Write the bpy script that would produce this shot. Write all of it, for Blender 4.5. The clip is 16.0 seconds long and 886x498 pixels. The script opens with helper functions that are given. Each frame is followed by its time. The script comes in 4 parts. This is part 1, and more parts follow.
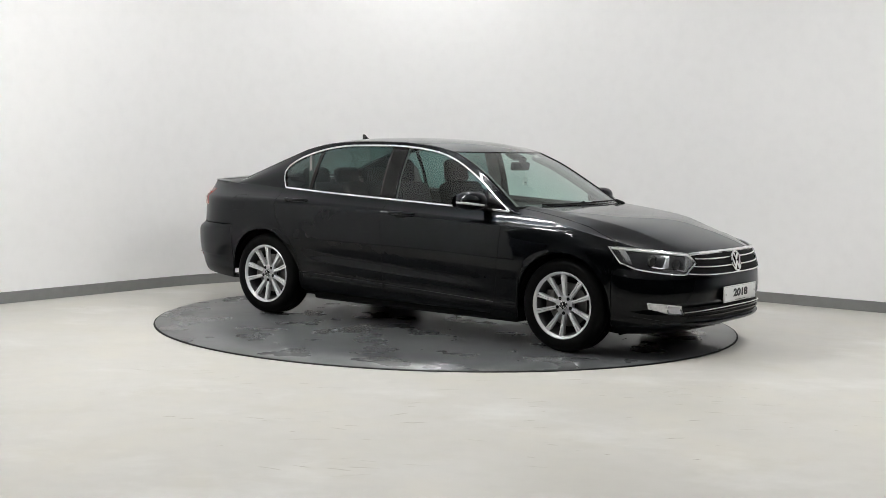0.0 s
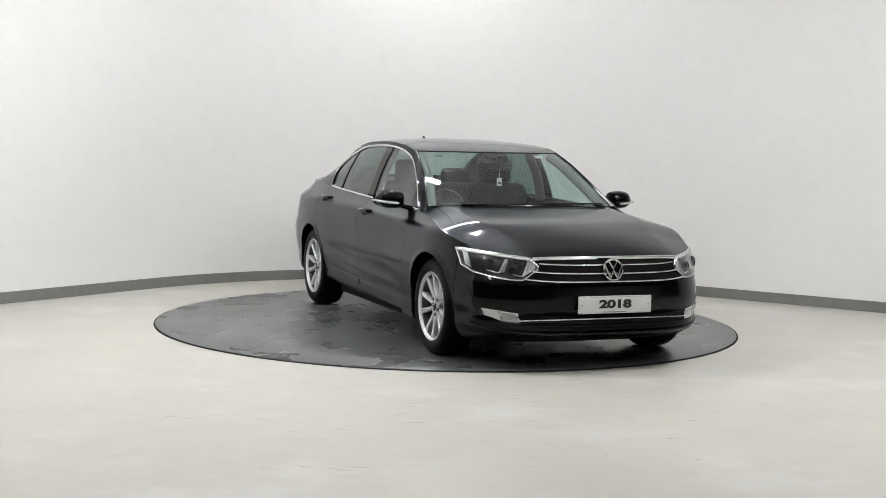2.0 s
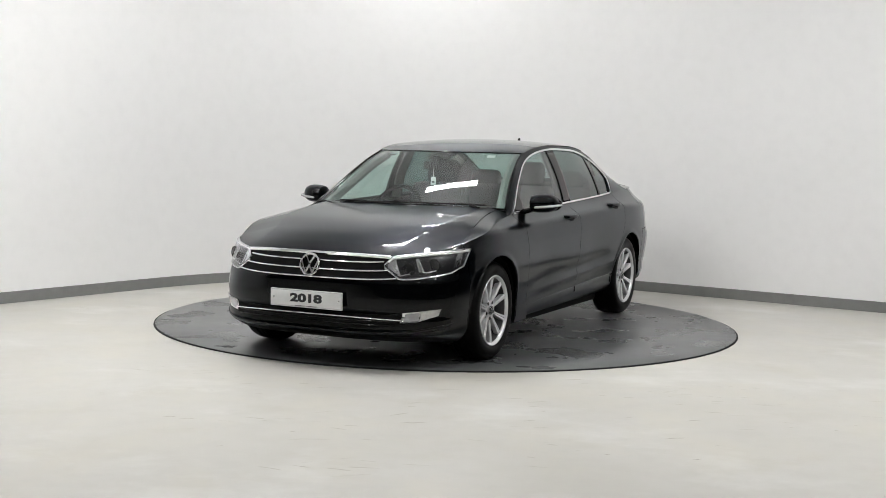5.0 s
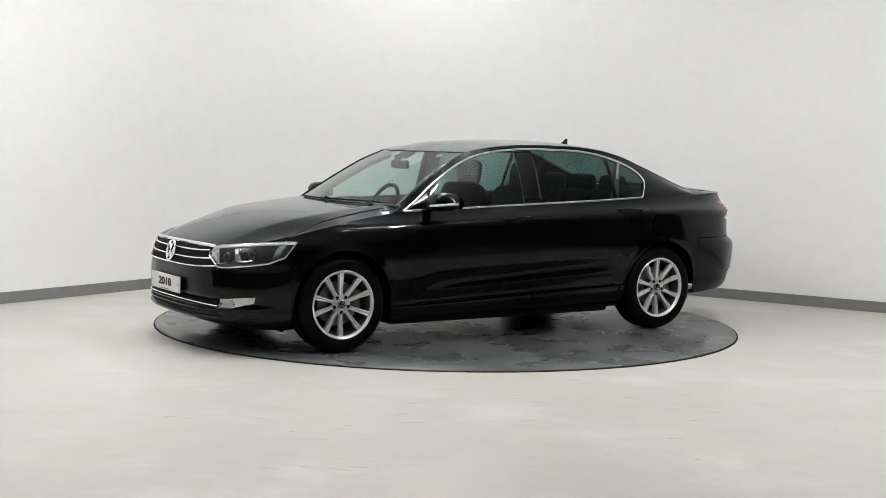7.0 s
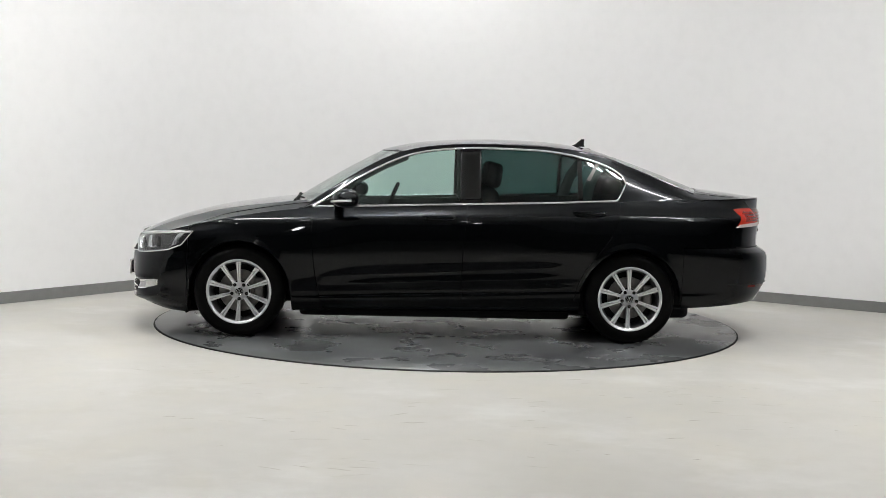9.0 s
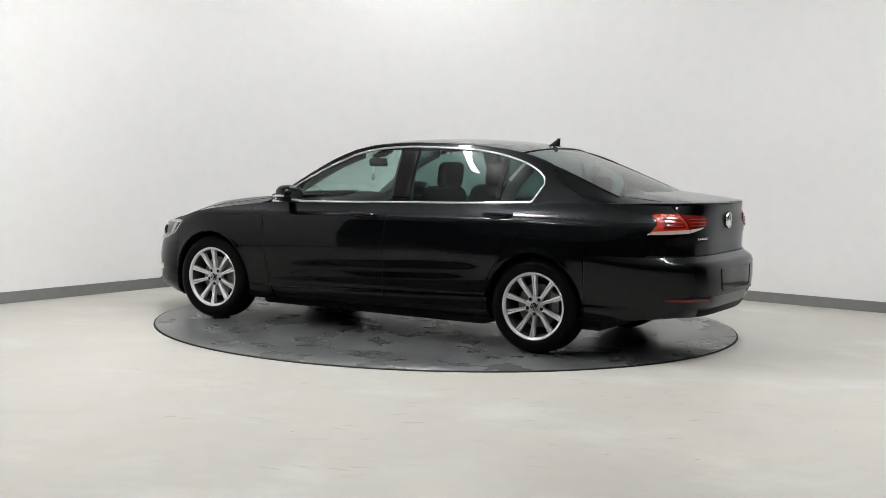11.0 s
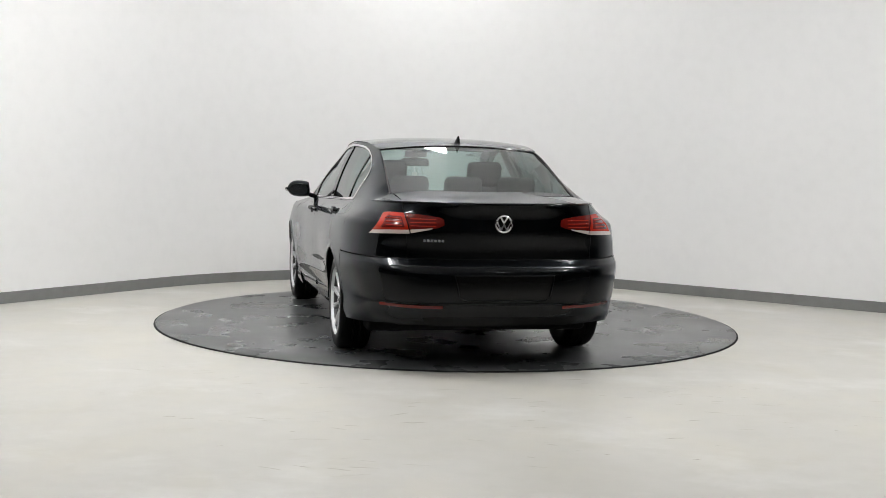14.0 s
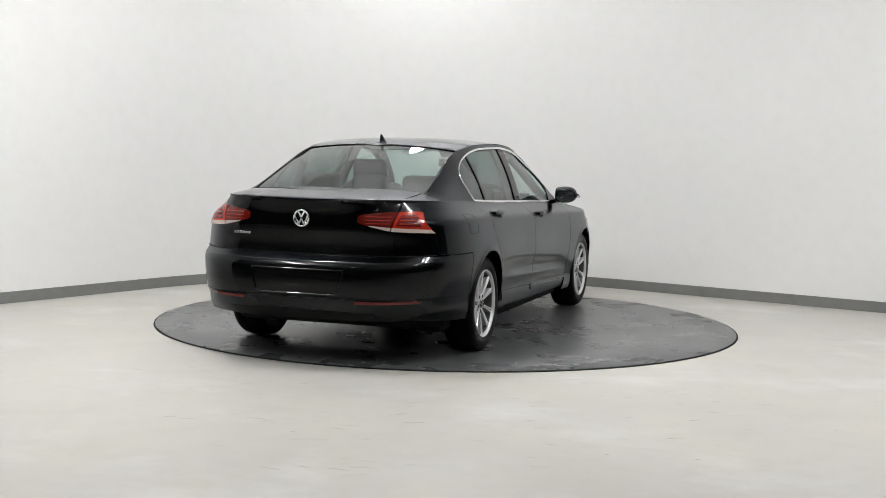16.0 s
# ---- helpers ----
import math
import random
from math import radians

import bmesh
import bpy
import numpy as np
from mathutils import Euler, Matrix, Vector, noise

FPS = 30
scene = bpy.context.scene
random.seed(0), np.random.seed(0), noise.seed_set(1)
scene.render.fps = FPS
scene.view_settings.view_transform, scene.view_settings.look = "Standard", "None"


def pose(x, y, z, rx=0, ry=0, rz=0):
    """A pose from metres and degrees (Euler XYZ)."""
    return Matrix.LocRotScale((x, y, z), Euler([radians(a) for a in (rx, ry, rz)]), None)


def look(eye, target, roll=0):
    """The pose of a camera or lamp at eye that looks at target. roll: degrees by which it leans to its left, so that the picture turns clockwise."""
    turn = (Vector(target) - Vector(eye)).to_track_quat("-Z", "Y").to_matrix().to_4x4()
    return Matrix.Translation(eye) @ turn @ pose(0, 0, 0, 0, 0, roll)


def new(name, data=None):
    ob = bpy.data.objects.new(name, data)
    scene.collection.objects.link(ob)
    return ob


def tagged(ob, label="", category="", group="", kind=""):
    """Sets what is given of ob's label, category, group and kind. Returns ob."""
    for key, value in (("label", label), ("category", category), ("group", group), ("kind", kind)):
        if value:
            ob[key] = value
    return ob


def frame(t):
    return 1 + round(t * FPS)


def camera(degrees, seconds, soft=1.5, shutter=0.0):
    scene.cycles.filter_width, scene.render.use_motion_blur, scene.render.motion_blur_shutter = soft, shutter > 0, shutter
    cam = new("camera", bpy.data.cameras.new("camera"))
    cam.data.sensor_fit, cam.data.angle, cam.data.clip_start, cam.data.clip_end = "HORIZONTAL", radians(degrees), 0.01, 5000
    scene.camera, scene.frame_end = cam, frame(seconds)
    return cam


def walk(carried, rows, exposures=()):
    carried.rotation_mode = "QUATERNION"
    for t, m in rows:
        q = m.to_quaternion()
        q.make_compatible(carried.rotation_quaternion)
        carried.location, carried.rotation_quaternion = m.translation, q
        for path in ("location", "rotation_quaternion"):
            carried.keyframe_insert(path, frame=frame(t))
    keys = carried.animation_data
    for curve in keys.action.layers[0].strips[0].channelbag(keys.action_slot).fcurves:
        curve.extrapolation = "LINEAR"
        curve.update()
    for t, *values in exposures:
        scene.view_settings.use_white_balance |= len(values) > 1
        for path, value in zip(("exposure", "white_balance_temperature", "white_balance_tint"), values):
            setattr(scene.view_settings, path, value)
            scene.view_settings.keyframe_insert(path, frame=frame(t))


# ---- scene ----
cam = camera(37.09, 16.0, soft=0.6)
EYE = Matrix.Translation((0, -10.416, 1.438)) @ pose(0, 0, 0, 90 - 4.7675, 0, 0.1949) @ pose(0, 0, 0, 0, 0, 1.304)
walk(cam, [(0.0, EYE), (16.0, EYE)])
scene.view_settings.exposure = 0.0

# ---- plan (metres; z = 0 is the top of the turntable) ----
FLOOR_Z = -0.012
DISC_R = 2.257
CORNER = (-0.06, -0.03)          # centre of the wall's rounded corner
CORNER_R = 3.25
WALL_H = 4.2
TURN_START, TURN_RATE = -36.29, -15.7944      # heading of the car, degrees and degrees a second
CAR_OFF = (0.110, 0.169)         # the car's middle on the turntable
HUB_X, HUB_Z, WHEEL_R = 1.3955, 0.324, 0.324
ARCH_R = 0.362

# ---- world and light ----
world = bpy.data.worlds.new("world")
world.use_nodes = True
scene.world = world
bg = world.node_tree.nodes["Background"]
bg.inputs[0].default_value = (1, 1, 1, 1)
bg.inputs[1].default_value = 0.0


# ---- materials ----
def material(name, color, rough=0.5, metal=0.0, grain=0.0, grain_scale=60.0, bump=0.0, bump_scale=200.0,
             coat=0.0, stain=0.0, stain_scale=2.0, stain_color=None, spec=0.5, rough_var=0.0, coat_ior=1.45):
    m = bpy.data.materials.new(name)
    m.use_nodes = True
    nt = m.node_tree
    b = nt.nodes["Principled BSDF"]
    b.inputs["Roughness"].default_value = rough
    b.inputs["Metallic"].default_value = metal
    b.inputs["Specular IOR Level"].default_value = spec
    b.inputs["Coat Weight"].default_value = coat
    b.inputs["Coat Roughness"].default_value = 0.03
    b.inputs["Coat IOR"].default_value = coat_ior
    col = (*color, 1)
    b.inputs["Base Color"].default_value = col
    co = nt.nodes.new("ShaderNodeTexCoord")
    last = None
    for amount, scale, other, detail in ((grain, grain_scale, [c * 0.55 for c in color], 3.0),
                                         (stain, stain_scale, stain_color or [c * 0.7 for c in color], 7.0)):
        if amount <= 0:
            continue
        n = nt.nodes.new("ShaderNodeTexNoise")
        n.inputs["Scale"].default_value = scale
        n.inputs["Detail"].default_value = detail
        nt.links.new(co.outputs["Object"], n.inputs["Vector"])
        ramp = nt.nodes.new("ShaderNodeMapRange")
        ramp.inputs[1].default_value, ramp.inputs[2].default_value = 0.42, 0.72
        ramp.inputs[4].default_value = amount
        nt.links.new(n.outputs["Fac"], ramp.inputs[0])
        mix = nt.nodes.new("ShaderNodeMix")
        mix.data_type = "RGBA"
        mix.inputs[6].default_value = col
        if last:
            nt.links.new(last, mix.inputs[6])
        mix.inputs[7].default_value = (*other, 1)
        nt.links.new(ramp.outputs[0], mix.inputs[0])
        last = mix.outputs[2]
    if last:
        nt.links.new(last, b.inputs["Base Color"])
    if rough_var > 0:
        n = nt.nodes.new("ShaderNodeTexNoise")
        n.inputs["Scale"].default_value = stain_scale * 1.7
        n.inputs["Detail"].default_value = 5
        nt.links.new(co.outputs["Object"], n.inputs["Vector"])
        r = nt.nodes.new("ShaderNodeMapRange")
        r.inputs[3].default_value, r.inputs[4].default_value = rough - rough_var, rough + rough_var
        nt.links.new(n.outputs["Fac"], r.inputs[0])
        nt.links.new(r.outputs[0], b.inputs["Roughness"])
    if bump > 0:
        n = nt.nodes.new("ShaderNodeTexNoise")
        n.inputs["Scale"].default_value = bump_scale
        n.inputs["Detail"].default_value = 4
        nt.links.new(co.outputs["Object"], n.inputs["Vector"])
        bp = nt.nodes.new("ShaderNodeBump")
        bp.inputs["Strength"].default_value = bump
        bp.inputs["Distance"].default_value = 0.002
        nt.links.new(n.outputs["Fac"], bp.inputs["Height"])
        nt.links.new(bp.outputs[0], b.inputs["Normal"])
    return m


def glass(name, tint, gloss=0.06):
    m = bpy.data.materials.new(name)
    m.use_nodes = True
    nt = m.node_tree
    nt.nodes.remove(nt.nodes["Principled BSDF"])
    tr = nt.nodes.new("ShaderNodeBsdfTransparent")
    tr.inputs[0].default_value = (*tint, 1)
    gl = nt.nodes.new("ShaderNodeBsdfGlossy")
    gl.inputs["Roughness"].default_value = 0.01
    lw = nt.nodes.new("ShaderNodeLayerWeight")
    lw.inputs[0].default_value = 0.5
    pw = nt.nodes.new("ShaderNodeMath")
    pw.operation = "POWER"
    pw.inputs[1].default_value = 3.6
    nt.links.new(lw.outputs["Facing"], pw.inputs[0])
    fr = nt.nodes.new("ShaderNodeMapRange")
    fr.inputs[3].default_value, fr.inputs[4].default_value = gloss, 0.95
    nt.links.new(pw.outputs[0], fr.inputs[0])
    mix = nt.nodes.new("ShaderNodeMixShader")
    nt.links.new(fr.outputs[0], mix.inputs[0])
    nt.links.new(tr.outputs[0], mix.inputs[1])
    nt.links.new(gl.outputs[0], mix.inputs[2])
    nt.links.new(mix.outputs[0], nt.nodes["Material Output"].inputs[0])
    return m


def glow(name, color, strength):
    m = bpy.data.materials.new(name)
    m.use_nodes = True
    b = m.node_tree.nodes["Principled BSDF"]
    b.inputs["Base Color"].default_value = (0.9, 0.9, 0.9, 1)
    b.inputs["Emission Color"].default_value = (*color, 1)
    b.inputs["Emission Strength"].default_value = strength
    return m


PAINT = material("dark_grey_metallic_paint", (0.0036, 0.0042, 0.0049), rough=0.33, metal=0.8, coat=1.0, grain=0.15, grain_scale=12, spec=0.02, coat_ior=1.28)
PAINT.node_tree.nodes["Principled BSDF"].inputs["Specular Tint"].default_value = (0.43, 0.47, 0.515, 1)
GLOSS_BLACK = material("gloss_black_trim", (0.004, 0.004, 0.004), rough=0.1, grain=0.1, spec=0.22)
MATT_BLACK = material("black_plastic", (0.008, 0.008, 0.008), rough=0.6, bump=0.1, bump_scale=120, grain=0.2, spec=0.06)
CHROME = material("chrome_trim", (0.82, 0.83, 0.84), rough=0.09, metal=1.0, grain=0.08, grain_scale=30)
ALLOY = material("machined_alloy", (0.78, 0.79, 0.80), rough=0.20, metal=0.5, grain=0.12, grain_scale=40, rough_var=0.06)
ALLOY_DARK = material("grey_painted_alloy", (0.36, 0.36, 0.37), rough=0.35, metal=0.3, grain=0.2, grain_scale=30)
# rim barrel coloured dark for the shade behind the spokes
BARREL = material("rim_barrel_shaded", (0.035, 0.035, 0.036), rough=0.45, metal=0.3, grain=0.3, grain_scale=30)
RUBBER = material("tyre_rubber", (0.003, 0.003, 0.003), rough=0.38, spec=0.06, grain=0.3, grain_scale=30, bump=0.15, bump_scale=90)
STEEL = material("brake_steel", (0.16, 0.155, 0.15), rough=0.4, metal=0.9, grain=0.4, grain_scale=30)
CLEAR_GLASS = glass("green_tinted_glass", (0.66, 0.80, 0.76))
DARK_GLASS = glass("privacy_tinted_glass", (0.16, 0.26, 0.25), 0.03)
REAR_GLASS = glass("rear_window_glass", (0.46, 0.60, 0.57))
LENS = glass("clear_lamp_lens", (0.95, 0.96, 0.97), 0.02)
CABIN = material("dark_cabin_fabric", (0.014, 0.014, 0.015), rough=0.85, spec=0.1, grain=0.3, grain_scale=22)
PILLAR_TRIM = material("grey_pillar_trim", (0.16, 0.16, 0.155), rough=0.8, grain=0.1, grain_scale=150)
HEADLINER = material("pale_grey_headlining", (0.42, 0.41, 0.38), rough=0.9, grain=0.1, grain_scale=200)
WHITE_PLASTIC = material("white_reflective_plate", (0.72, 0.72, 0.71), rough=0.4, grain=0.05, grain_scale=25)
INK = material("black_print", (0.012, 0.012, 0.014), rough=0.5, grain=0.1)
RED_LENS = material("red_lamp_lens", (0.36, 0.014, 0.005), rough=0.15, spec=0.4, grain=0.25, grain_scale=18, stain=0.2, stain_scale=6, stain_color=(0.34, 0.04, 0.005))
RED_DARK = material("dark_red_lamp_lens", (0.11, 0.005, 0.003), rough=0.15, spec=0.4, grain=0.2, grain_scale=18)
CLEAR_STRIP = material("pale_lamp_strip", (0.50, 0.42, 0.38), rough=0.25, grain=0.2, grain_scale=60)
BRIGHT = material("satin_silver_trim", (0.68, 0.685, 0.69), rough=0.25, metal=0.35, grain=0.1, grain_scale=40)
PALE = material("pale_plastic_lens", (0.55, 0.55, 0.54), rough=0.2, grain=0.4, grain_scale=60)
LAMP_SILVER = material("lamp_reflector", (0.62, 0.63, 0.64), rough=0.2, metal=1.0, grain=0.3, grain_scale=40)
LAMP_GREY = material("lamp_inside", (0.026, 0.026, 0.027), rough=0.3, metal=0.3, grain=0.5, grain_scale=30)
LAMP_DARK = material("lamp_bowl", (0.018, 0.018, 0.019), rough=0.25, grain=0.3, grain_scale=30)

WALL_PAINT = material("white_wall_paint", (0.85, 0.845, 0.84), rough=0.75, bump=0.06, bump_scale=120, stain=0.10, stain_scale=0.6, stain_color=(0.82, 0.815, 0.805), grain=0.05, grain_scale=9)
SKIRT_PAINT = material("grey_skirting_paint", (0.19, 0.19, 0.185), rough=0.55, grain=0.18, grain_scale=14, stain=0.25, stain_scale=3)
DARK_WALL = material("charcoal_wall_paint", (0.02, 0.02, 0.021), rough=0.9, grain=0.2, grain_scale=5)
CEILING_PAINT = material("ceiling_paint", (0.80, 0.80, 0.80), rough=0.9, grain=0.1, grain_scale=5)
LAMP_WHITE = glow("lamp_diffuser", (0.995, 0.998, 1.0), 92.0)
LAMP_BODY = material("white_lamp_housing", (0.7, 0.7, 0.7), rough=0.4, grain=0.05)


def floor_material():
    m = material("cream_resin_floor", (0.515, 0.503, 0.47), rough=0.42, grain=0.10, grain_scale=7,
                 stain=0.6, stain_scale=0.8, stain_color=(0.455, 0.44, 0.395), rough_var=0.08, spec=0.35)
    nt = m.node_tree
    b = nt.nodes["Principled BSDF"]
    src = b.inputs["Base Color"].links[0].from_socket
    co = nt.nodes.new("ShaderNodeTexCoord")
    # scuffs: stretched noise patches, and thin dark scratches
    for scale, stretch, low, high, color, turn in ((1.6, (1, 0.7, 1), 0.48, 0.66, (0.53, 0.505, 0.44), 0.4),
                                                   (2.3, (0.8, 0.8, 1), 0.56, 0.72, (0.45, 0.43, 0.375), -0.05),
                                                   (1.4, (0.6, 0.8, 1), 0.54, 0.68, (0.64, 0.635, 0.61), 0.04)):
        mp = nt.nodes.new("ShaderNodeMapping")
        mp.inputs["Scale"].default_value = stretch
        mp.inputs["Rotation"].default_value = (0, 0, turn)
        nt.links.new(co.outputs["Object"], mp.inputs[0])
        n = nt.nodes.new("ShaderNodeTexNoise")
        n.inputs["Scale"].default_value = scale
        n.inputs["Detail"].default_value = 9
        n.inputs["Roughness"].default_value = 0.62
        nt.links.new(mp.outputs[0], n.inputs["Vector"])
        r = nt.nodes.new("ShaderNodeMapRange")
        r.inputs[1].default_value, r.inputs[2].default_value, r.inputs[4].default_value = low, high, 0.55
        nt.links.new(n.outputs["Fac"], r.inputs[0])
        mix = nt.nodes.new("ShaderNodeMix")
        mix.data_type = "RGBA"
        nt.links.new(src, mix.inputs[6])
        mix.inputs[7].default_value = (*color, 1)
        nt.links.new(r.outputs[0], mix.inputs[0])
        src = mix.outputs[2]
    nt.links.new(src, b.inputs["Base Color"])
    return m


FLOOR_RESIN = floor_material()
DISC_STEEL = material("grey_turntable_coating", (0.092, 0.096, 0.098), rough=0.28, grain=0.25, grain_scale=9, stain=0.9, stain_scale=1.5,
                      stain_color=(0.045, 0.046, 0.048), rough_var=0.05, spec=0.6)
SCUFF = material("floor_scuff", (0.40, 0.38, 0.325), rough=0.45, grain=0.5, grain_scale=60)
DISC_SCUFF = material("pale_scuff", (0.19, 0.19, 0.19), rough=0.4, grain=0.6, grain_scale=40)


# ---- mesh helpers ----
def mesh_ob(name, verts, faces, mat, parent=None, label="", smooth=True, sharp=40, solid=0.0, normals=None):
    me = bpy.data.meshes.new(name)
    me.from_pydata([tuple(v) for v in verts], [], [tuple(f) for f in faces])
    me.update()
    if smooth:
        me.polygons.foreach_set("use_smooth", [True] * len(me.polygons))
        me.set_sharp_from_angle(angle=radians(sharp))
    if normals and any(normals):
        me.normals_split_custom_set_from_vertices([n or (0, 0, 0) for n in normals])
    me.materials.append(mat)
    ob = new(name, me)
    ob.parent = parent
    if label:
        tagged(ob, label)
    if solid:
        s = ob.modifiers.new("thickness", "SOLIDIFY")
        s.thickness, s.offset = solid, 0.0
    return ob


def part(name, bm, mat, parent, label="", sharp=40):
    me = bpy.data.meshes.new(name)
    bm.to_mesh(me)
    bm.free()
    me.polygons.foreach_set("use_smooth", [True] * len(me.polygons))
    me.set_sharp_from_angle(angle=radians(sharp))
    me.materials.append(mat)
    ob = new(name, me)
    ob.parent = parent
    if label:
        tagged(ob, label)
    return ob


class Geo:
    """Vertices and faces gathered for one mesh."""
    def __init__(self):
        self.v, self.f, self.n = [], [], []

    def grid(self, rows, closed=False):
        """rows: lists of points of one length."""
        o, n = len(self.v), len(rows[0])
        for r in rows:
            self.v += [tuple(p) for p in r]
            self.n += [None] * n
        for i in range(len(rows) - 1):
            for j in range(n if closed else n - 1):
                k = (j + 1) % n
                self.f.append((o + i * n + j, o + i * n + k, o + (i + 1) * n + k, o + (i + 1) * n + j))
        return self

    def panel(self, rows, normal, flange=0.012):
        """A skin panel with the skin's own normals, and edges turned inwards."""
        o, n = len(self.v), len(rows[0])
        for r in rows:
            self.v += [tuple(p) for p in r]
            self.n += [normal(p) for p in r]
        for i in range(len(rows) - 1):
            for j in range(n - 1):
                f = [o + i * n + j, o + i * n + j + 1, o + (i + 1) * n + j + 1, o + (i + 1) * n + j]
                a, d, e = (Vector(self.v[f[k]]) for k in (0, 1, 2))
                h = Vector(self.v[f[3]])
                if (e - a).cross(h - d).dot(Vector(self.n[f[0]])) < 0:
                    f.reverse()
                self.f.append(tuple(f))
        if flange:
            m = len(rows)
            for ids in (range(n), range((m - 1) * n, m * n), range(0, m * n, n), range(n - 1, m * n, n)):
                ids = [o + k for k in ids]
                q = len(self.v)
                for k in ids:
                    self.v.append(tuple(Vector(self.v[k]) - Vector(self.n[k]) * flange))
                    self.n.append(None)
                self.f += [(ids[k], ids[k + 1], q + k + 1, q + k) for k in range(len(ids) - 1)]
        return self

    def lathe(self, profile, steps=48, centre=(0, 0, 0)):
        """profile of (radius, y), turned about the y axis."""
        rows = []
        for r, y in profile:
            rows.append([(centre[0] + r * math.cos(2 * math.pi * k / steps), centre[1] + y, centre[2] + r * math.sin(2 * math.pi * k / steps)) for k in range(steps)])
        return self.grid(rows, closed=True)

    def tube(self, path, radius, steps=8, closed=False, flat=1.0):
        """A round bar along a path."""
        pts = [Vector(p) for p in path]
        rows = []
        n = len(pts)
        for i, p in enumerate(pts):
            a, b = pts[i - 1] if (i or closed) else p, pts[(i + 1) % n] if (i < n - 1 or closed) else p
            d = (b - a).normalized()
            up = Vector((0, 0, 1)) if abs(d.z) < 0.9 else Vector((1, 0, 0))
            s = d.cross(up).normalized()
            w = s.cross(d)
            rows.append([p + (s * math.cos(q) * flat + w * math.sin(q)) * radius for q in (2 * math.pi * k / steps for k in range(steps))])
        if closed:
            rows.append(rows[0])
        self.grid(rows, closed=True)
        if not closed:
            for r in (rows[0], rows[-1]):
                o = len(self.v)
                self.v += [tuple(q) for q in r]
                self.n += [None] * steps
                self.f.append(tuple(range(o, o + steps)))
        return self

    def mirror(self):
        g = Geo()
        g.v = [(x, -y, z) for x, y, z in self.v]
        g.f = [tuple(reversed(f)) for f in self.f]
        g.n = [n and (n[0], -n[1], n[2]) for n in self.n]
        return g

    def make(self, name, mat, parent=None, label="", sharp=40, solid=0.0):
        return mesh_ob(name, self.v, self.f, mat, parent, label, True, sharp, solid, self.n)


def box(sx, sy, sz, bevel=0.01, at=(0, 0, 0), turn=(0, 0, 0), segments=3):
    bm = bmesh.new()
    bmesh.ops.create_cube(bm, size=1.0)
    bmesh.ops.scale(bm, vec=(sx, sy, sz), verts=bm.verts)
    if bevel > 0:
        bmesh.ops.bevel(bm, geom=list(bm.edges), offset=min(bevel, 0.48 * min(sx, sy, sz)), segments=segments, profile=0.5, affect="EDGES")
    bmesh.ops.transform(bm, matrix=pose(*at, *turn), verts=bm.verts)
    return bm


def joined(*bms):
    out = bmesh.new()
    for b in bms:
        me = bpy.data.meshes.new("piece")
        b.to_mesh(me)
        b.free()
        out.from_mesh(me)
        bpy.data.meshes.remove(me)
    return out


def curve(*pts):
    """A smooth line through (a, b) pairs, without overshoot."""
    pts = sorted(pts)
    xs, ys = [p[0] for p in pts], [p[1] for p in pts]
    n = len(xs)
    d = [(ys[i + 1] - ys[i]) / (xs[i + 1] - xs[i]) for i in range(n - 1)]
    m = [d[0]] + [0 if d[i - 1] * d[i] <= 0 else 2 * d[i - 1] * d[i] / (d[i - 1] + d[i]) for i in range(1, n - 1)] + [d[-1]]

    def at(x):
        if x <= xs[0]:
            return ys[0]
        if x >= xs[-1]:
            return ys[-1]
        i = max(k for k in range(n - 1) if xs[k] <= x)
        h = xs[i + 1] - xs[i]
        t = (x - xs[i]) / h
        return ((1 + 2 * t) * (1 - t) ** 2 * ys[i] + t * (1 - t) ** 2 * h * m[i] + t * t * (3 - 2 * t) * ys[i + 1] + t * t * (t - 1) * h * m[i + 1])
    return at


def lerp(a, b, t):
    return a + (b - a) * t


def steps(a, b, n):
    return [a + (b - a) * i / n for i in range(n + 1)]


def flow(line):
    """A smooth line through tuples, by its share t."""
    n = len(line) - 1
    fs = [curve(*[(i / n, p[k]) for i, p in enumerate(line)]) for k in range(len(line[0]))]
    return lambda t: [f(t) for f in fs]


def along(line, t):
    """The point at share t of a polyline of tuples."""
    k = t * (len(line) - 1)
    i = min(int(k), len(line) - 2)
    return [lerp(p, q, k - i) for p, q in zip(line[i], line[i + 1])]


# ---- the room ----
def wall_line(offset=0.0, reach=6.5):
    """Plan of the white wall, offset into the room."""
    r = CORNER_R - offset
    a0, a1 = radians(56.0), radians(144.5)
    pts = []
    for k in range(33):
        a = lerp(a0, a1, k / 32)
        pts.append((CORNER[0] + r * math.cos(a), CORNER[1] + r * math.sin(a)))
    right = (pts[0][0] + reach * math.sin(a0), pts[0][1] - reach * math.cos(a0))
    left = (pts[-1][0] - reach * math.sin(a1), pts[-1][1] + reach * math.cos(a1))
    return [right] + pts + [left]


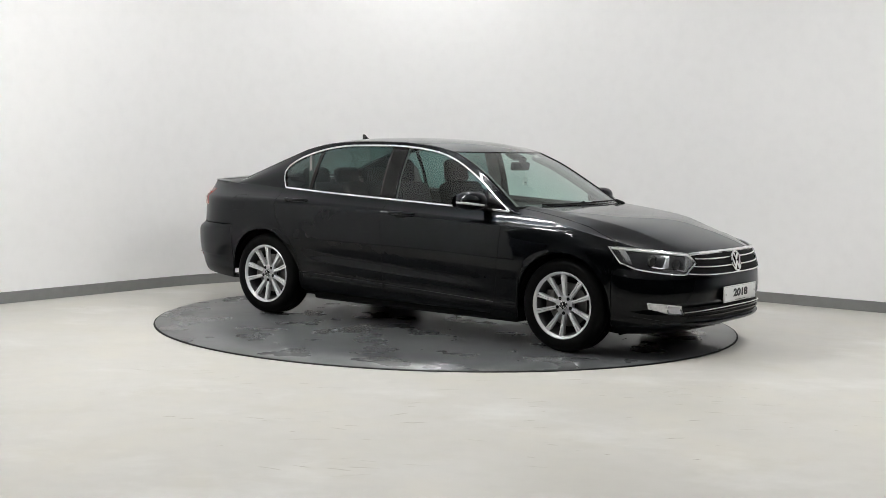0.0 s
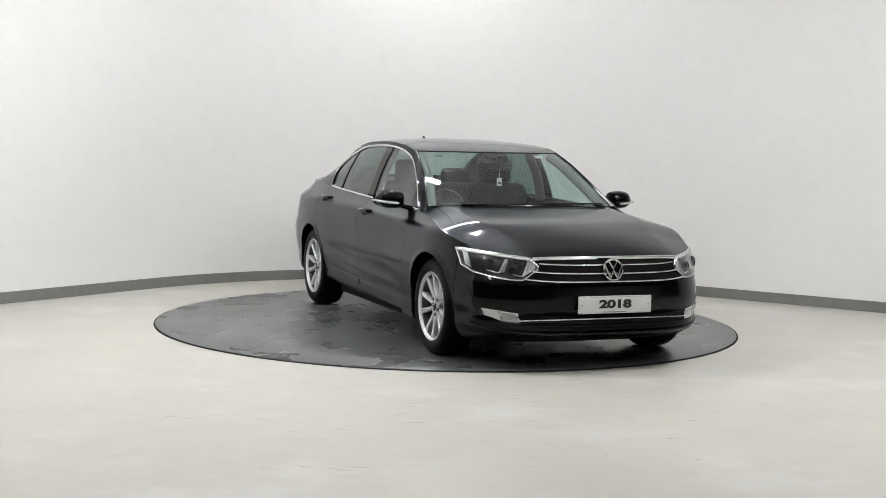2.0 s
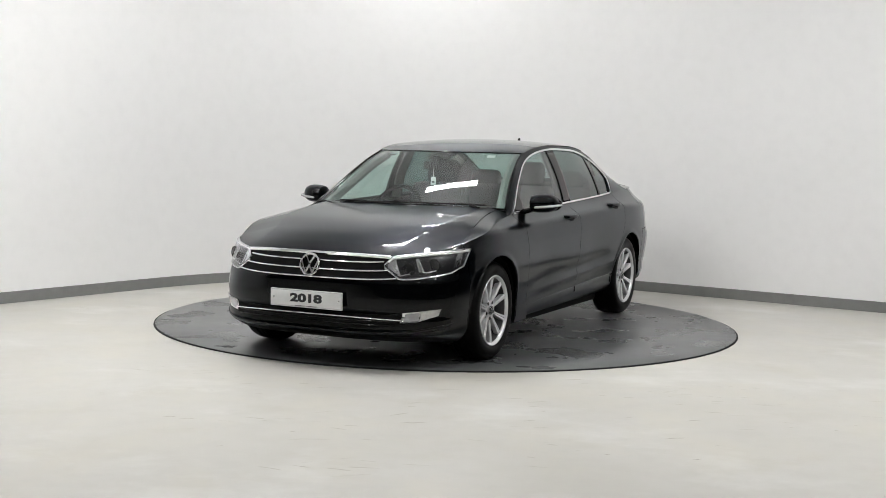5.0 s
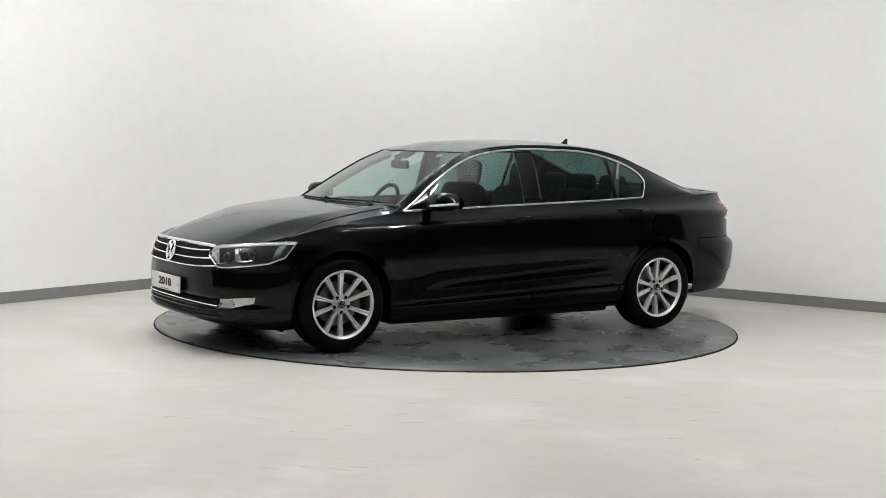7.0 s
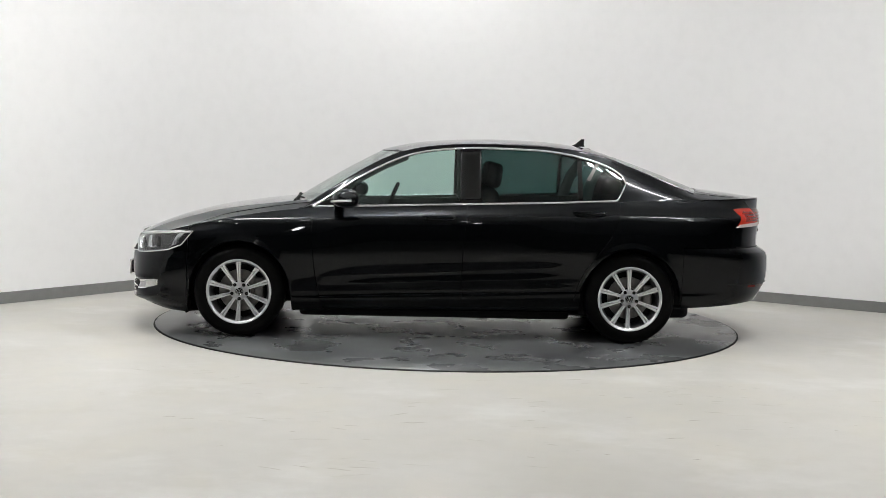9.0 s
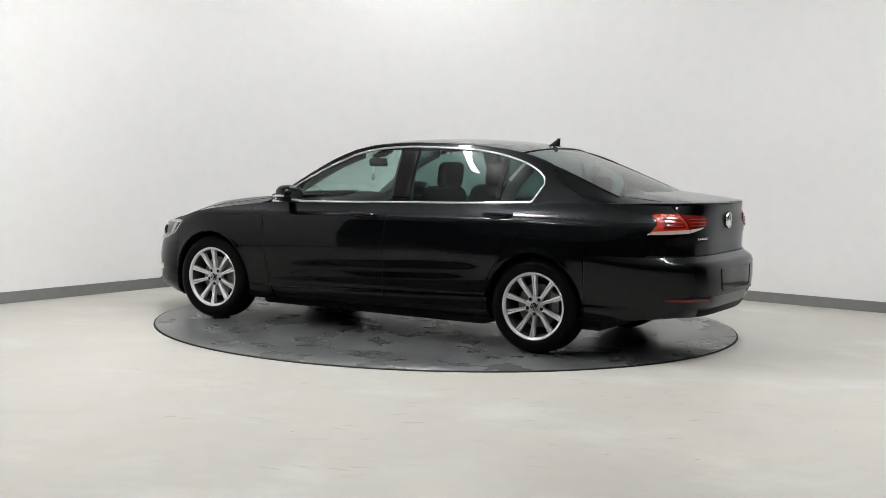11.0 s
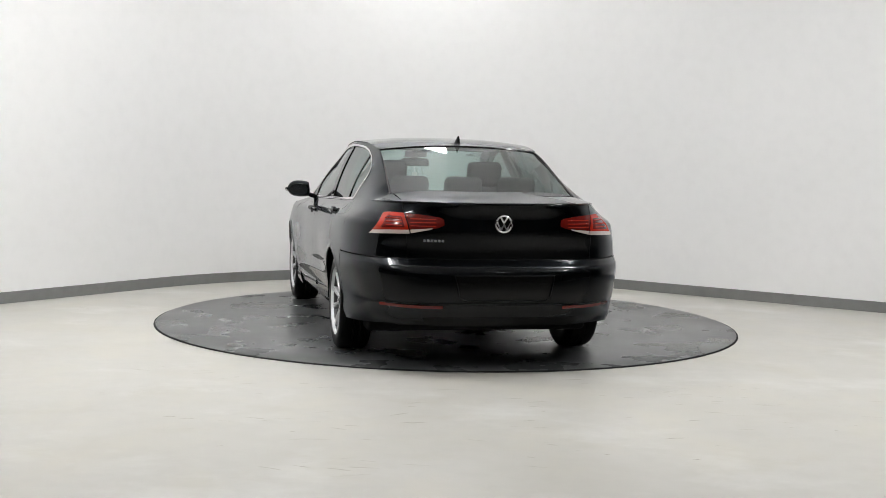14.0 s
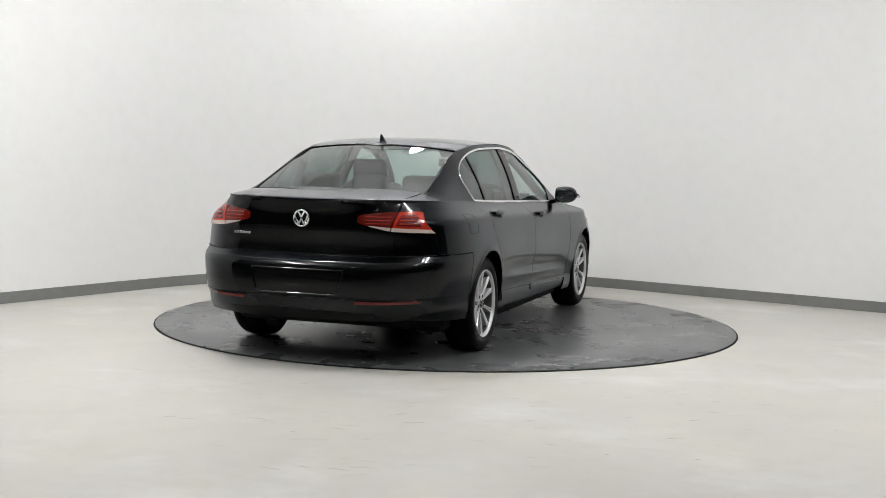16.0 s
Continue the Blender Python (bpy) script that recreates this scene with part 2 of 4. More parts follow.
def build_room():
    g = Geo()
    s = 16.0
    g.grid([[(-s, -s - 2, FLOOR_Z), (s, -s - 2, FLOOR_Z)], [(-s, s, FLOOR_Z), (s, s, FLOOR_Z)]])
    g.grid([[(-s, -s - 2, FLOOR_Z - 0.2), (s, -s - 2, FLOOR_Z - 0.2)], [(-s, s, FLOOR_Z - 0.2), (s, s, FLOOR_Z - 0.2)]])
    tagged(g.make("floor", FLOOR_RESIN), "cream resin studio floor with scuffs and stains", "floor", kind="structure")

    inner, outer = wall_line(0.0), wall_line(-0.15)
    g = Geo()
    rows = [[(x, y, FLOOR_Z) for x, y in inner], [(x, y, WALL_H) for x, y in inner], [(x, y, WALL_H) for x, y in outer], [(x, y, FLOOR_Z) for x, y in outer]]
    g.grid(rows)
    tagged(g.make("wall_white", WALL_PAINT, sharp=30), "smooth white wall with a rounded corner", "wall", kind="structure")

    face, back = wall_line(0.014), wall_line(0.0)
    g = Geo()
    top = FLOOR_Z + 0.096
    g.grid([[(x, y, FLOOR_Z) for x, y in face], [(x, y, top - 0.004) for x, y in face],
            [(x, y, top) for x, y in wall_line(0.010)], [(x, y, top) for x, y in back]])
    tagged(g.make("baseboard", SKIRT_PAINT, sharp=30), "grey painted skirting board along the white wall", "skirting board", kind="structure")

    for name, at, size in (("wall_dark_back", (0, -16.1, 2.1), (32, 0.2, 4.4)), ("wall_dark_west", (-14.1, -4, 2.1), (0.2, 24, 4.4)), ("wall_dark_east", (14.1, -4, 2.1), (0.2, 24, 4.4)),
                           ("wall_dark_north", (0, 8.1, 2.1), (32, 0.2, 4.4))):
        tagged(part(name, box(*size, bevel=0.01, at=at, segments=1), DARK_WALL, None), "plain dark wall closing the studio", "wall", kind="structure")
    tagged(part("ceiling", box(32, 26, 0.15, bevel=0.01, at=(0, -4, WALL_H + 0.08), segments=1), CEILING_PAINT, None), "plain white studio ceiling", "ceiling", kind="structure")


def ceiling_light(sx, sy, at, turn=0.0, strength_mat=None):
    root = tagged(new("ceiling_light"), "hanging white strip light out of view, with a glowing diffuser", "ceiling light", group="studio ceiling lights")
    root.matrix_basis = pose(*at, 0, 0, turn)
    part("housing", box(sx + 0.04, 0.03, 0.05, bevel=0.006, at=(0, 0, 0.055)), LAMP_BODY, root)
    for e in (-0.4, 0.4):
        part("hanger", box(0.008, 0.008, 0.27, bevel=0.0, at=(e * sx, 0, 0.215)), LAMP_BODY, root)
    part("diffuser", box(sx, sy, 0.06, bevel=0.008, segments=1), LAMP_WHITE, root, "glowing white diffuser")
    return root


def build_lights():
    z = WALL_H - 0.35
    # first, second and fourth follow reflections; the rest are unseen, added as fill
    for x, y, sx, sy, turn in ((-0.42, 0.45, 0.85, 0.10, -14), (-0.2, 2.30, 0.52, 0.04, 0), (-1.9, -1.6, 1.5, 0.14, 54), (2.6, -2.1, 1.4, 0.14, -39),
                               (-3.9, -4.3, 1.6, 0.13, 60), (3.9, -4.5, 1.25, 0.12, -60)):
        ceiling_light(sx, sy, (x, y, z), turn)
    # small hanging spots
    for x, y, zz in ((0.8, -9.6, 3.15), (-1.4, -9.0, 3.3), (-3.2, -6.8, 3.9), (3.0, -7.0, 3.9), (-1.3, -3.0, 3.95), (1.9, -1.9, 3.95), (-3.0, 0.2, 3.95), (0.5, -7.6, 3.8)):
        root = tagged(new("spotlight"), "small round ceiling spotlight", "spotlight", group="studio spotlights")
        root.matrix_basis = look((x, y, zz), (0, 0, 0.8))
        g = Geo()
        rows = [[(r * math.cos(a), r * math.sin(a), h) for a in steps(0, 2 * math.pi, 20)[:-1]] for r, h in ((0.001, 0.12), (0.05, 0.12), (0.075, 0.0), (0.078, -0.01), (0.07, -0.01), (0.068, 0.0))]
        g.grid(rows, closed=True).make("housing", LAMP_BODY, root)
        g = Geo()
        rows = [[(r * math.cos(a), r * math.sin(a), -0.002) for a in steps(0, 2 * math.pi, 20)[:-1]] for r in (0.068, 0.001)]
        g.grid(rows, closed=True).make("lens", LAMP_WHITE, root, "glowing lens")
        Geo().tube([(0, 0, 0.11), Vector(root.matrix_basis.inverted() @ Vector((x, y, WALL_H)))], 0.012, 8).make("stem", LAMP_BODY, root)


def build_turntable():
    root = tagged(new("turntable"), "round dark grey steel turntable set in the floor", "turntable")
    g = Geo()
    prof = [(0.001, 0.0), (0.8, 0.0), (1.6, 0.0), (DISC_R - 0.006, 0.0), (DISC_R, -0.004), (DISC_R, -0.011)]
    rows = [[(r * math.cos(2 * math.pi * k / 160), r * math.sin(2 * math.pi * k / 160), z) for k in range(160)] for r, z in prof]
    g.grid(rows, closed=True)
    g.make("platform", DISC_STEEL, root)
    g = Geo()
    rows = [[(r * math.cos(2 * math.pi * k / 160), r * math.sin(2 * math.pi * k / 160), z) for k in range(160)]
            for r, z in ((DISC_R + 0.001, -0.004), (DISC_R + 0.012, -0.006), (DISC_R + 0.014, -0.0115))]
    g.grid(rows, closed=True)
    g.make("edge_ring", MATT_BLACK, root, "thin black rubber edge ring")
    return root


def build_scuffs():
    """Thin worn marks in clusters on the floor, and pale ones on the turntable."""
    rnd = random.Random(7)
    clusters = ((-1.42, -2.45, 0.30, 9), (-0.95, -3.9, 0.30, 12), (-0.45, -4.75, 0.16, 9), (1.6, -2.75, 0.45, 26), (0.65, -4.3, 0.35, 9), (-1.1, -2.9, 0.3, 6),
                (1.75, -3.45, 0.45, 16), (0.13, -3.65, 0.40, 9), (0.2, -2.55, 1.3, 12), (-3.1, 0.35, 0.35, 6), (0.0, -3.6, 2.4, 16))
    g = Geo()
    for cx, cy, spread, count in clusters:
        for _ in range(count):
            x, y = cx + rnd.gauss(0, spread), cy + rnd.gauss(0, spread * 0.5)
            if math.hypot(x, y) < DISC_R + 0.05 or math.hypot(x - CORNER[0], y - CORNER[1]) > 3.15 and y > 0:
                continue
            l, w, a = rnd.uniform(0.012, 0.08), rnd.uniform(0.002, 0.010), rnd.gauss(0.06, 0.3)
            ca, sa = math.cos(a), math.sin(a)
            up, lo = [], []
            for k in range(7):
                t = k / 6
                d = w * math.sin(math.pi * t) ** 0.6 * rnd.uniform(0.4, 1.0)
                m = rnd.uniform(-0.4, 0.4) * w
                u = (t - 0.5) * 2 * l
                up.append((x + u * ca - (m + d) * sa, y + u * sa + (m + d) * ca, FLOOR_Z + 0.0006))
                lo.append((x + u * ca - (m - d) * sa, y + u * sa + (m - d) * ca, FLOOR_Z + 0.0006))
            g.grid([up, lo])
    tagged(g.make("floor_scuffs", SCUFF), "thin dark scuff marks on the floor", "scuff marks", kind="stuff")


def build_disc_marks(root):
    rnd = random.Random(3)
    g = Geo()
    for cx, cy, spread, count in ((1.75, -0.35, 0.10, 5), (0.9, 1.0, 0.35, 5), (-1.2, -0.8, 0.4, 5), (-0.6, 1.3, 0.4, 5), (0.3, -0.4, 0.5, 6)):
        a0 = rnd.uniform(-0.6, 0.6)
        for _ in range(count):
            x, y = cx + rnd.gauss(0, spread), cy + rnd.gauss(0, spread * 0.4)
            if math.hypot(x, y) > DISC_R - 0.15:
                continue
            l, w, a = rnd.uniform(0.03, 0.12), rnd.uniform(0.006, 0.022), a0 + rnd.gauss(0, 0.1)
            ca, sa = math.cos(a), math.sin(a)
            up, lo = [], []
            for k in range(8):
                t = k / 7
                d, u = w * math.sin(math.pi * t) ** 0.6 * rnd.uniform(0.3, 1.0), (t - 0.5) * 2 * l
                up.append((x + u * ca - d * sa, y + u * sa + d * ca, 0.0006))
                lo.append((x + u * ca + d * sa, y + u * sa - d * ca, 0.0006))
            g.grid([up, lo])
    tagged(g.make("scuff_marks", DISC_SCUFF, root, "pale scuff marks"), kind="stuff")


# ---- the car: one skin, from which all panels are cut ----
half_width = curve((0.10, 0.77), (0.16, 0.835), (0.22, 0.868), (0.30, 0.882), (0.345, 0.878), (0.40, 0.884), (0.52, 0.902), (0.64, 0.912), (0.74, 0.911),
                   (0.82, 0.904), (0.860, 0.897), (0.885, 0.880), (0.905, 0.850), (0.935, 0.808), (0.97, 0.77), (1.01, 0.735), (1.08, 0.69))
nose = curve((0.13, 1.99), (0.165, 2.07), (0.195, 2.155), (0.225, 2.222), (0.26, 2.252), (0.31, 2.255), (0.345, 2.238), (0.39, 2.262), (0.46, 2.272), (0.54, 2.272), (0.60, 2.250),
             (0.66, 2.228), (0.70, 2.205), (0.74, 2.16), (0.80, 2.06))
tail = curve((0.25, -2.37), (0.30, -2.425), (0.36, -2.466), (0.415, -2.488), (0.428, -2.492), (0.438, -2.506), (0.52, -2.514), (0.62, -2.510), (0.655, -2.496), (0.685, -2.452), (0.705, -2.424), (0.76, -2.424),
             (0.86, -2.434), (0.96, -2.432), (1.02, -2.440), (1.05, -2.436), (1.08, -2.41))
mid_height = curve((2.27, 0.672), (2.20, 0.702), (2.13, 0.737), (2.05, 0.772), (1.88, 0.832), (1.616, 0.897), (1.398, 0.928), (1.18, 0.955), (0.95, 0.978),
                   (-1.80, 1.125), (-1.98, 1.102), (-2.25, 1.070), (-2.44, 1.049), (-2.50, 1.04))
edge_height = curve((2.27, 0.665), (2.15, 0.690), (2.00, 0.725), (1.77, 0.776), (1.60, 0.822), (1.40, 0.864), (1.00, 0.918), (0.88, 0.928), (0.30, 0.948), (-0.30, 0.970), (-0.90, 0.992),
                    (-1.30, 1.012), (-1.60, 1.026), (-1.90, 1.030), (-2.20, 1.026), (-2.45, 1.014), (-2.50, 1.008))
rail_height = curve((0.96, 0.930), (0.80, 1.035), (0.60, 1.165), (0.42, 1.267), (0.24, 1.340), (0.02, 1.382), (-0.30, 1.402), (-0.72, 1.396), (-1.00, 1.372), (-1.20, 1.333),
                    (-1.45, 1.245), (-1.70, 1.145), (-1.90, 1.066), (-2.02, 1.040))
rail_width = curve((0.96, 0.765), (0.60, 0.672), (0.24, 0.598), (-0.30, 0.598), (-0.72, 0.590), (-1.10, 0.578), (-1.45, 0.592), (-1.70, 0.612), (-1.90, 0.632), (-2.02, 0.65))
roof_height = curve((0.42, 1.345), (0.30, 1.378), (0.10, 1.414), (-0.12, 1.432), (-0.45, 1.443), (-0.78, 1.434), (-1.00, 1.413), (-1.16, 1.388))
FRONT_X, REAR_X = 1.27, -1.35


def nose_power(z):
    """How square the nose is in plan: squarer low down, at the bumper."""
    return 2.5 + 1.1 * min(1.0, max(0.0, (0.60 - z) / 0.25))


def width_at(x, z):
    c = min(max(x, REAR_X), FRONT_X)
    f = min(1.0, max(0.0, (abs(c) - 0.40) / 0.87))
    d = min(1.0, max(0.0, (0.92 - c) / 0.55)) * min(1.0, max(0.0, (c + 1.15) / 0.50))
    dent = d * d * (3 - 2 * d) * (0.010 * math.exp(-((z + 0.05 * c - 0.490) / 0.042) ** 2) - 0.006 * math.exp(-((z + 0.05 * c - 0.420) / 0.018) ** 2))
    return -dent + half_width(z + 0.028 * c) + 0.020 * f * f * (3 - 2 * f) * math.exp(-((z - 0.50) / 0.30) ** 4)


def arch_lip(x, z):
    """The rolled edge that stands out round each wheel arch."""
    dx = abs(abs(x) - HUB_X)
    if dx > 0.45 or z < HUB_Z:
        return 0.0
    fade = max(0.0, 1 - (dx / 0.366) ** 6)
    return 0.006 * fade * math.exp(-((math.hypot(dx, z - HUB_Z) - ARCH_R) / 0.028) ** 2)


def skin_y(x, z):
    w = width_at(x, z)
    if x > FRONT_X:
        k = min(1.0, (x - FRONT_X) / (nose(z) - FRONT_X))
        w = w * (1 - k ** nose_power(z)) ** (1 / 2.9)
    if x < REAR_X:
        k = min(1.0, (REAR_X - x) / (REAR_X - tail(z)))
        w = w * (1 - k ** 3.2) ** (1 / 3.7)
    return w + arch_lip(x, z)


def front_x(y, z):
    q = min(1.0, abs(y) / width_at(FRONT_X, z))
    return FRONT_X + (nose(z) - FRONT_X) * (1 - q ** 2.9) ** (1 / nose_power(z))


def rear_x(y, z):
    q = min(1.0, abs(y) / width_at(REAR_X, z))
    return REAR_X - (REAR_X - tail(z)) * (1 - q ** 3.7) ** (1 / 3.2)


def top_z(x, y):
    e = edge_height(x)
    q = min(1.0, abs(y) / skin_y(min(max(x, -1.80), 1.78), e))
    if x < 0.9:
        return e + (mid_height(x) - e) * (1 - q ** 4.0)
    # the bonnet rolls down to the curved front edge, and breaks at a crease towards the wings
    w = min(1.0, max(0.0, (x - 1.35) / 0.65))
    w = w * w * (3 - 2 * w)
    m = mid_height(min(2.27, x + w * (front_x(0, 0.70) - front_x(min(abs(y), 0.84), 0.70))))
    k = lerp(0.80, 0.60, min(1.0, max(0.0, (x - 1.0) / 1.1)))
    p = 1 - 0.14 * (q / k) ** 2 if q < k else 0.86 * (1 - ((q - k) / (1 - k)) ** 1.08)
    return e + (m - e) * p


def cabin_y(x, z):
    """The side of the cabin, from the waist to the roof rail."""
    e, r = edge_height(x), rail_height(x)
    t = 0 if r - e < 0.01 else (z - e) / (r - e)
    return lerp(skin_y(x, e), rail_width(x), t) + 0.018 * math.sin(math.pi * min(max(t, 0), 1))


def unit(x, y, z):
    l = math.sqrt(x * x + y * y + z * z)
    return (x / l, y / l, z / l)


def skin_normal(p):
    x, y, z = p
    s, a, h = (1 if y >= 0 else -1), abs(y), 0.004
    w = width_at(x, z)
    if x > FRONT_X and a < 0.82 * w:
        return unit(1, -s * (front_x(a + h, z) - front_x(abs(a - h), z)) / (2 * h), -(front_x(a, z + h) - front_x(a, z - h)) / (2 * h))
    if x < REAR_X and a < 0.86 * w:
        return unit(-1, s * (rear_x(a + h, z) - rear_x(abs(a - h), z)) / (2 * h), (rear_x(a, z + h) - rear_x(a, z - h)) / (2 * h))
    return unit(-(skin_y(x + h, z) - skin_y(x - h, z)) / (2 * h), s, -(skin_y(x, z + h) - skin_y(x, z - h)) / (2 * h))


def top_normal(p):
    x, y, _ = p
    h = 0.006
    return unit(-(top_z(x + h, y) - top_z(x - h, y)) / (2 * h), -(top_z(x, y + h) - top_z(x, y - h)) / (2 * h), 1)


def cabin_normal(p):
    x, y, z = p
    s, h = (1 if y >= 0 else -1), 0.006
    return unit(-(cabin_y(x + h, z) - cabin_y(x - h, z)) / (2 * h), s, -(cabin_y(x, z + h) - cabin_y(x, z - h)) / (2 * h))


def arch(x):
    """Lower edge of the side where a wheel arch cuts it."""
    for c in (HUB_X, -HUB_X):
        if abs(x - c) < ARCH_R:
            return HUB_Z + 0.004 + math.sqrt(max(0, ARCH_R ** 2 - (x - c) ** 2))
    return 0


def both(geo, name, mat, parent, label="", sharp=40, solid=0.0):
    """A part on the left side and its mirror on the right."""
    return [geo.make(name, mat, parent, label, sharp, solid), geo.mirror().make(name, mat, parent, label, sharp, solid)]


def side_grid(xs, low, high, nv, warp=None, push=0.0):
    rows = []
    for x0 in xs:
        col = []
        for j in range(nv + 1):
            x, z = x0, 0.5
            for _ in range(4):
                z = lerp(low(x), high(x), j / nv)
                x = warp(x0, z) if warp else x0
            col.append((x, skin_y(x, z) + push, z))
        rows.append(col)
    return rows


def end_patch(top, bottom, nu, nv, surf, push, depth, side=1):
    """A patch on the nose or tail, between two (y, z) lines, proud by push, with edges that go in by depth."""
    g, rows = Geo(), []
    sgn = 1 if surf is front_x else -1
    for i in range(nu + 1):
        a, b = along(top, i / nu), along(bottom, i / nu)
        col = []
        for j in range(nv + 1):
            y, z = lerp(a[0], b[0], j / nv), lerp(a[1], b[1], j / nv)
            col.append((surf(y, z) + sgn * push, y * side, z))
        rows.append(col)
    rows = [[(x - sgn * depth, y, z) for x, y, z in rows[0]]] + rows + [[(x - sgn * depth, y, z) for x, y, z in rows[-1]]]
    rows = [[(r[0][0] - sgn * depth, r[0][1], r[0][2])] + r + [(r[-1][0] - sgn * depth, r[-1][1], r[-1][2])] for r in rows]
    return g.grid(rows)


def sill_top(x):
    """The line under the doors, rising to the rear."""
    return 0.332 - 0.040 * x


ARCH_STEPS = [math.cos(radians(a)) * ARCH_R for a in (0.3, 6, 14, 24, 35, 47, 60, 75, 90, 105, 120, 133, 145, 156, 166, 174, 179.7)]
door_front = curve((0.20, 0.79), (0.30, 0.825), (0.50, 0.862), (0.70, 0.88), (0.95, 0.89))
door_mid = curve((0.20, -0.185), (0.60, -0.19), (1.00, -0.225))
door_rear = curve((0.20, -0.985), (0.34, -1.000), (0.45, -1.03), (0.56, -1.09), (0.68, -1.185), (0.80, -1.265), (0.92, -1.305), (1.02, -1.325))


def build_panels(car):
    gap = 0.0018
    # wings
    xs = [0.88, 0.94, 0.985, 1.02] + sorted(HUB_X + a for a in ARCH_STEPS) + [1.763]

    def low_front(x):
        return max(0.200, arch(x))
    g = Geo().panel(side_grid(xs, low_front, edge_height, 30, lambda x0, z: x0 + (door_front(z) + gap - 0.88) * max(0, (1.02 - x0) / 0.14)), skin_normal)
    rows = []
    for x in steps(0.89, 1.763, 24):
        e, n = edge_height(x), 6
        ye = skin_y(x, e)
        rows.append([(x, y, top_z(x, y)) for y in steps(ye, ye - 0.10, n)])
    g.panel(rows, top_normal)
    both(g, "front_wing", PAINT, car)
    # doors
    for name, a, b in (("front_door", door_mid, door_front), ("rear_door", door_rear, door_mid)):
        rows = []
        for i in range(33):
            col = []
            for j in range(33):
                x, z = 0, 0.6
                for _ in range(4):
                    z = lerp(sill_top(x) + 0.002, edge_height(x) - 0.001, j / 32)
                    x = lerp(a(z) + gap, b(z) - gap, i / 32)
                col.append((x, skin_y(x, z), z))
            rows.append(col)
        doors = both(Geo().panel(rows, skin_normal), name, PAINT, car)
        x0, z0 = (-0.01, 0.880) if name == "front_door" else (-1.09, 0.930)
        for d, s in zip(doors, (1, -1)):
            build_handle(d, x0, z0, s)
    # black strips behind the shut lines, standing for the shade in the gaps
    for line, z0, z1 in ((door_front, 0.30, 0.915), (door_mid, 0.30, 0.955), (door_rear, 0.30, 1.000)):
        both(Geo().tube([(line(z), skin_y(line(z), z) - 0.007, z) for z in steps(z0, z1, 24)], 0.005, 6), "door_gap_shade", MATT_BLACK, car, "black strip standing for shade in the door gap")
    both(Geo().tube([(rear_x(0.585 + 0.05 * (z - 0.70), z) + 0.007, 0.585 + 0.05 * (z - 0.70), z) for z in steps(0.70, 1.04, 16)], 0.006, 6), "boot_gap_shade", MATT_BLACK, car, "black strip standing for shade in the boot gap")
    Geo().tube([(rear_x(y, 0.703) + 0.010, y, 0.703) for y in steps(-0.80, 0.80, 40)], 0.010, 6).make("boot_gap_shade", MATT_BLACK, car, "black strip standing for shade in the boot gap")
    both(Geo().tube([(x, (skin_y(x, edge_height(x)) - 0.102), top_z(x, skin_y(x, edge_height(x)) - 0.102) - 0.008) for x in steps(0.90, 1.52, 20)], 0.0045, 6), "bonnet_gap_shade", MATT_BLACK, car, "black strip standing for shade in the bonnet gap")
    # sills
    rows = []
    for x in steps(-1.035, 1.0, 40):
        rows.append([(x, skin_y(x, z) - d, z) for z, d in ((lerp(0.190, sill_top(x), k), d) for k, d in ((0, 0.14), (0.14, 0.05), (0.26, 0.020), (0.48, 0.012), (0.90, 0.007), (0.98, 0.009), (0.995, 0.025)))])
    both(Geo().grid(rows), "sill", PAINT, car, sharp=60)
    # rear quarters: side, tail corner and top
    xs = [-1.0, -1.015] + sorted((-HUB_X + a for a in ARCH_STEPS), reverse=True) + [-1.763]

    def low_rear(x):
        return max(0.265 if x < -1.2 else sill_top(x), arch(x))
    g = Geo().panel(side_grid(xs, low_rear, edge_height, 32, lambda x0, z: x0 + (door_rear(z) - gap + 1.0) * max(0, (x0 + 1.763) / 0.763)), skin_normal)
    rows = []
    for i in range(21):
        col = []
        for j in range(17):
            u, x, y, z = i / 20, -2.0, 0.7, 0.9
            for _ in range(6):
                z = lerp(0.706, top_z(x, y), j / 16)
                # from the side at x = -1.763 to the boot's shut line
                y0, y1 = skin_y(-1.763, z), 0.585 + 0.05 * (z - 0.70)
                a0, a1 = (y0 / width_at(REAR_X, z)) ** 3.7, (y1 / width_at(REAR_X, z)) ** 3.7
                y = width_at(REAR_X, z) * lerp(a0, a1, 1 - (1 - u) ** 1.6) ** (1 / 3.7)
                x = rear_x(y, z)
            col.append((x, y, z))
        rows.append(col)
    g.panel(rows, skin_normal)
    rows = []
    for x in steps(-1.66, -2.462, 24):
        e = edge_height(x)
        ye = skin_y(x, e)
        rows.append([(x, y, top_z(x, y)) for y in steps(ye, min(ye, 0.60), 6)])
    g.panel(rows, top_normal)
    both(g, "rear_wing", PAINT, car)
    # fuel flap seam on the right side
    loop = [(-1.70 + 0.078 * math.copysign(abs(math.cos(a)) ** 0.4, math.cos(a)), 0.885 + 0.062 * math.copysign(abs(math.sin(a)) ** 0.4, math.sin(a))) for a in steps(0, 2 * math.pi, 32)[:-1]]
    Geo().tube([(x, -skin_y(x, z), z) for x, z in loop], 0.0016, 5, closed=True).make("fuel_flap_seam", MATT_BLACK, car, "thin seam of the fuel flap")
    # bonnet
    rows = []
    xs = [1.27 + 0.925 * math.sin(a) for a in steps(math.pi / 2 - 0.03, math.asin(0.535), 16)] + steps(1.72, 1.02, 16)
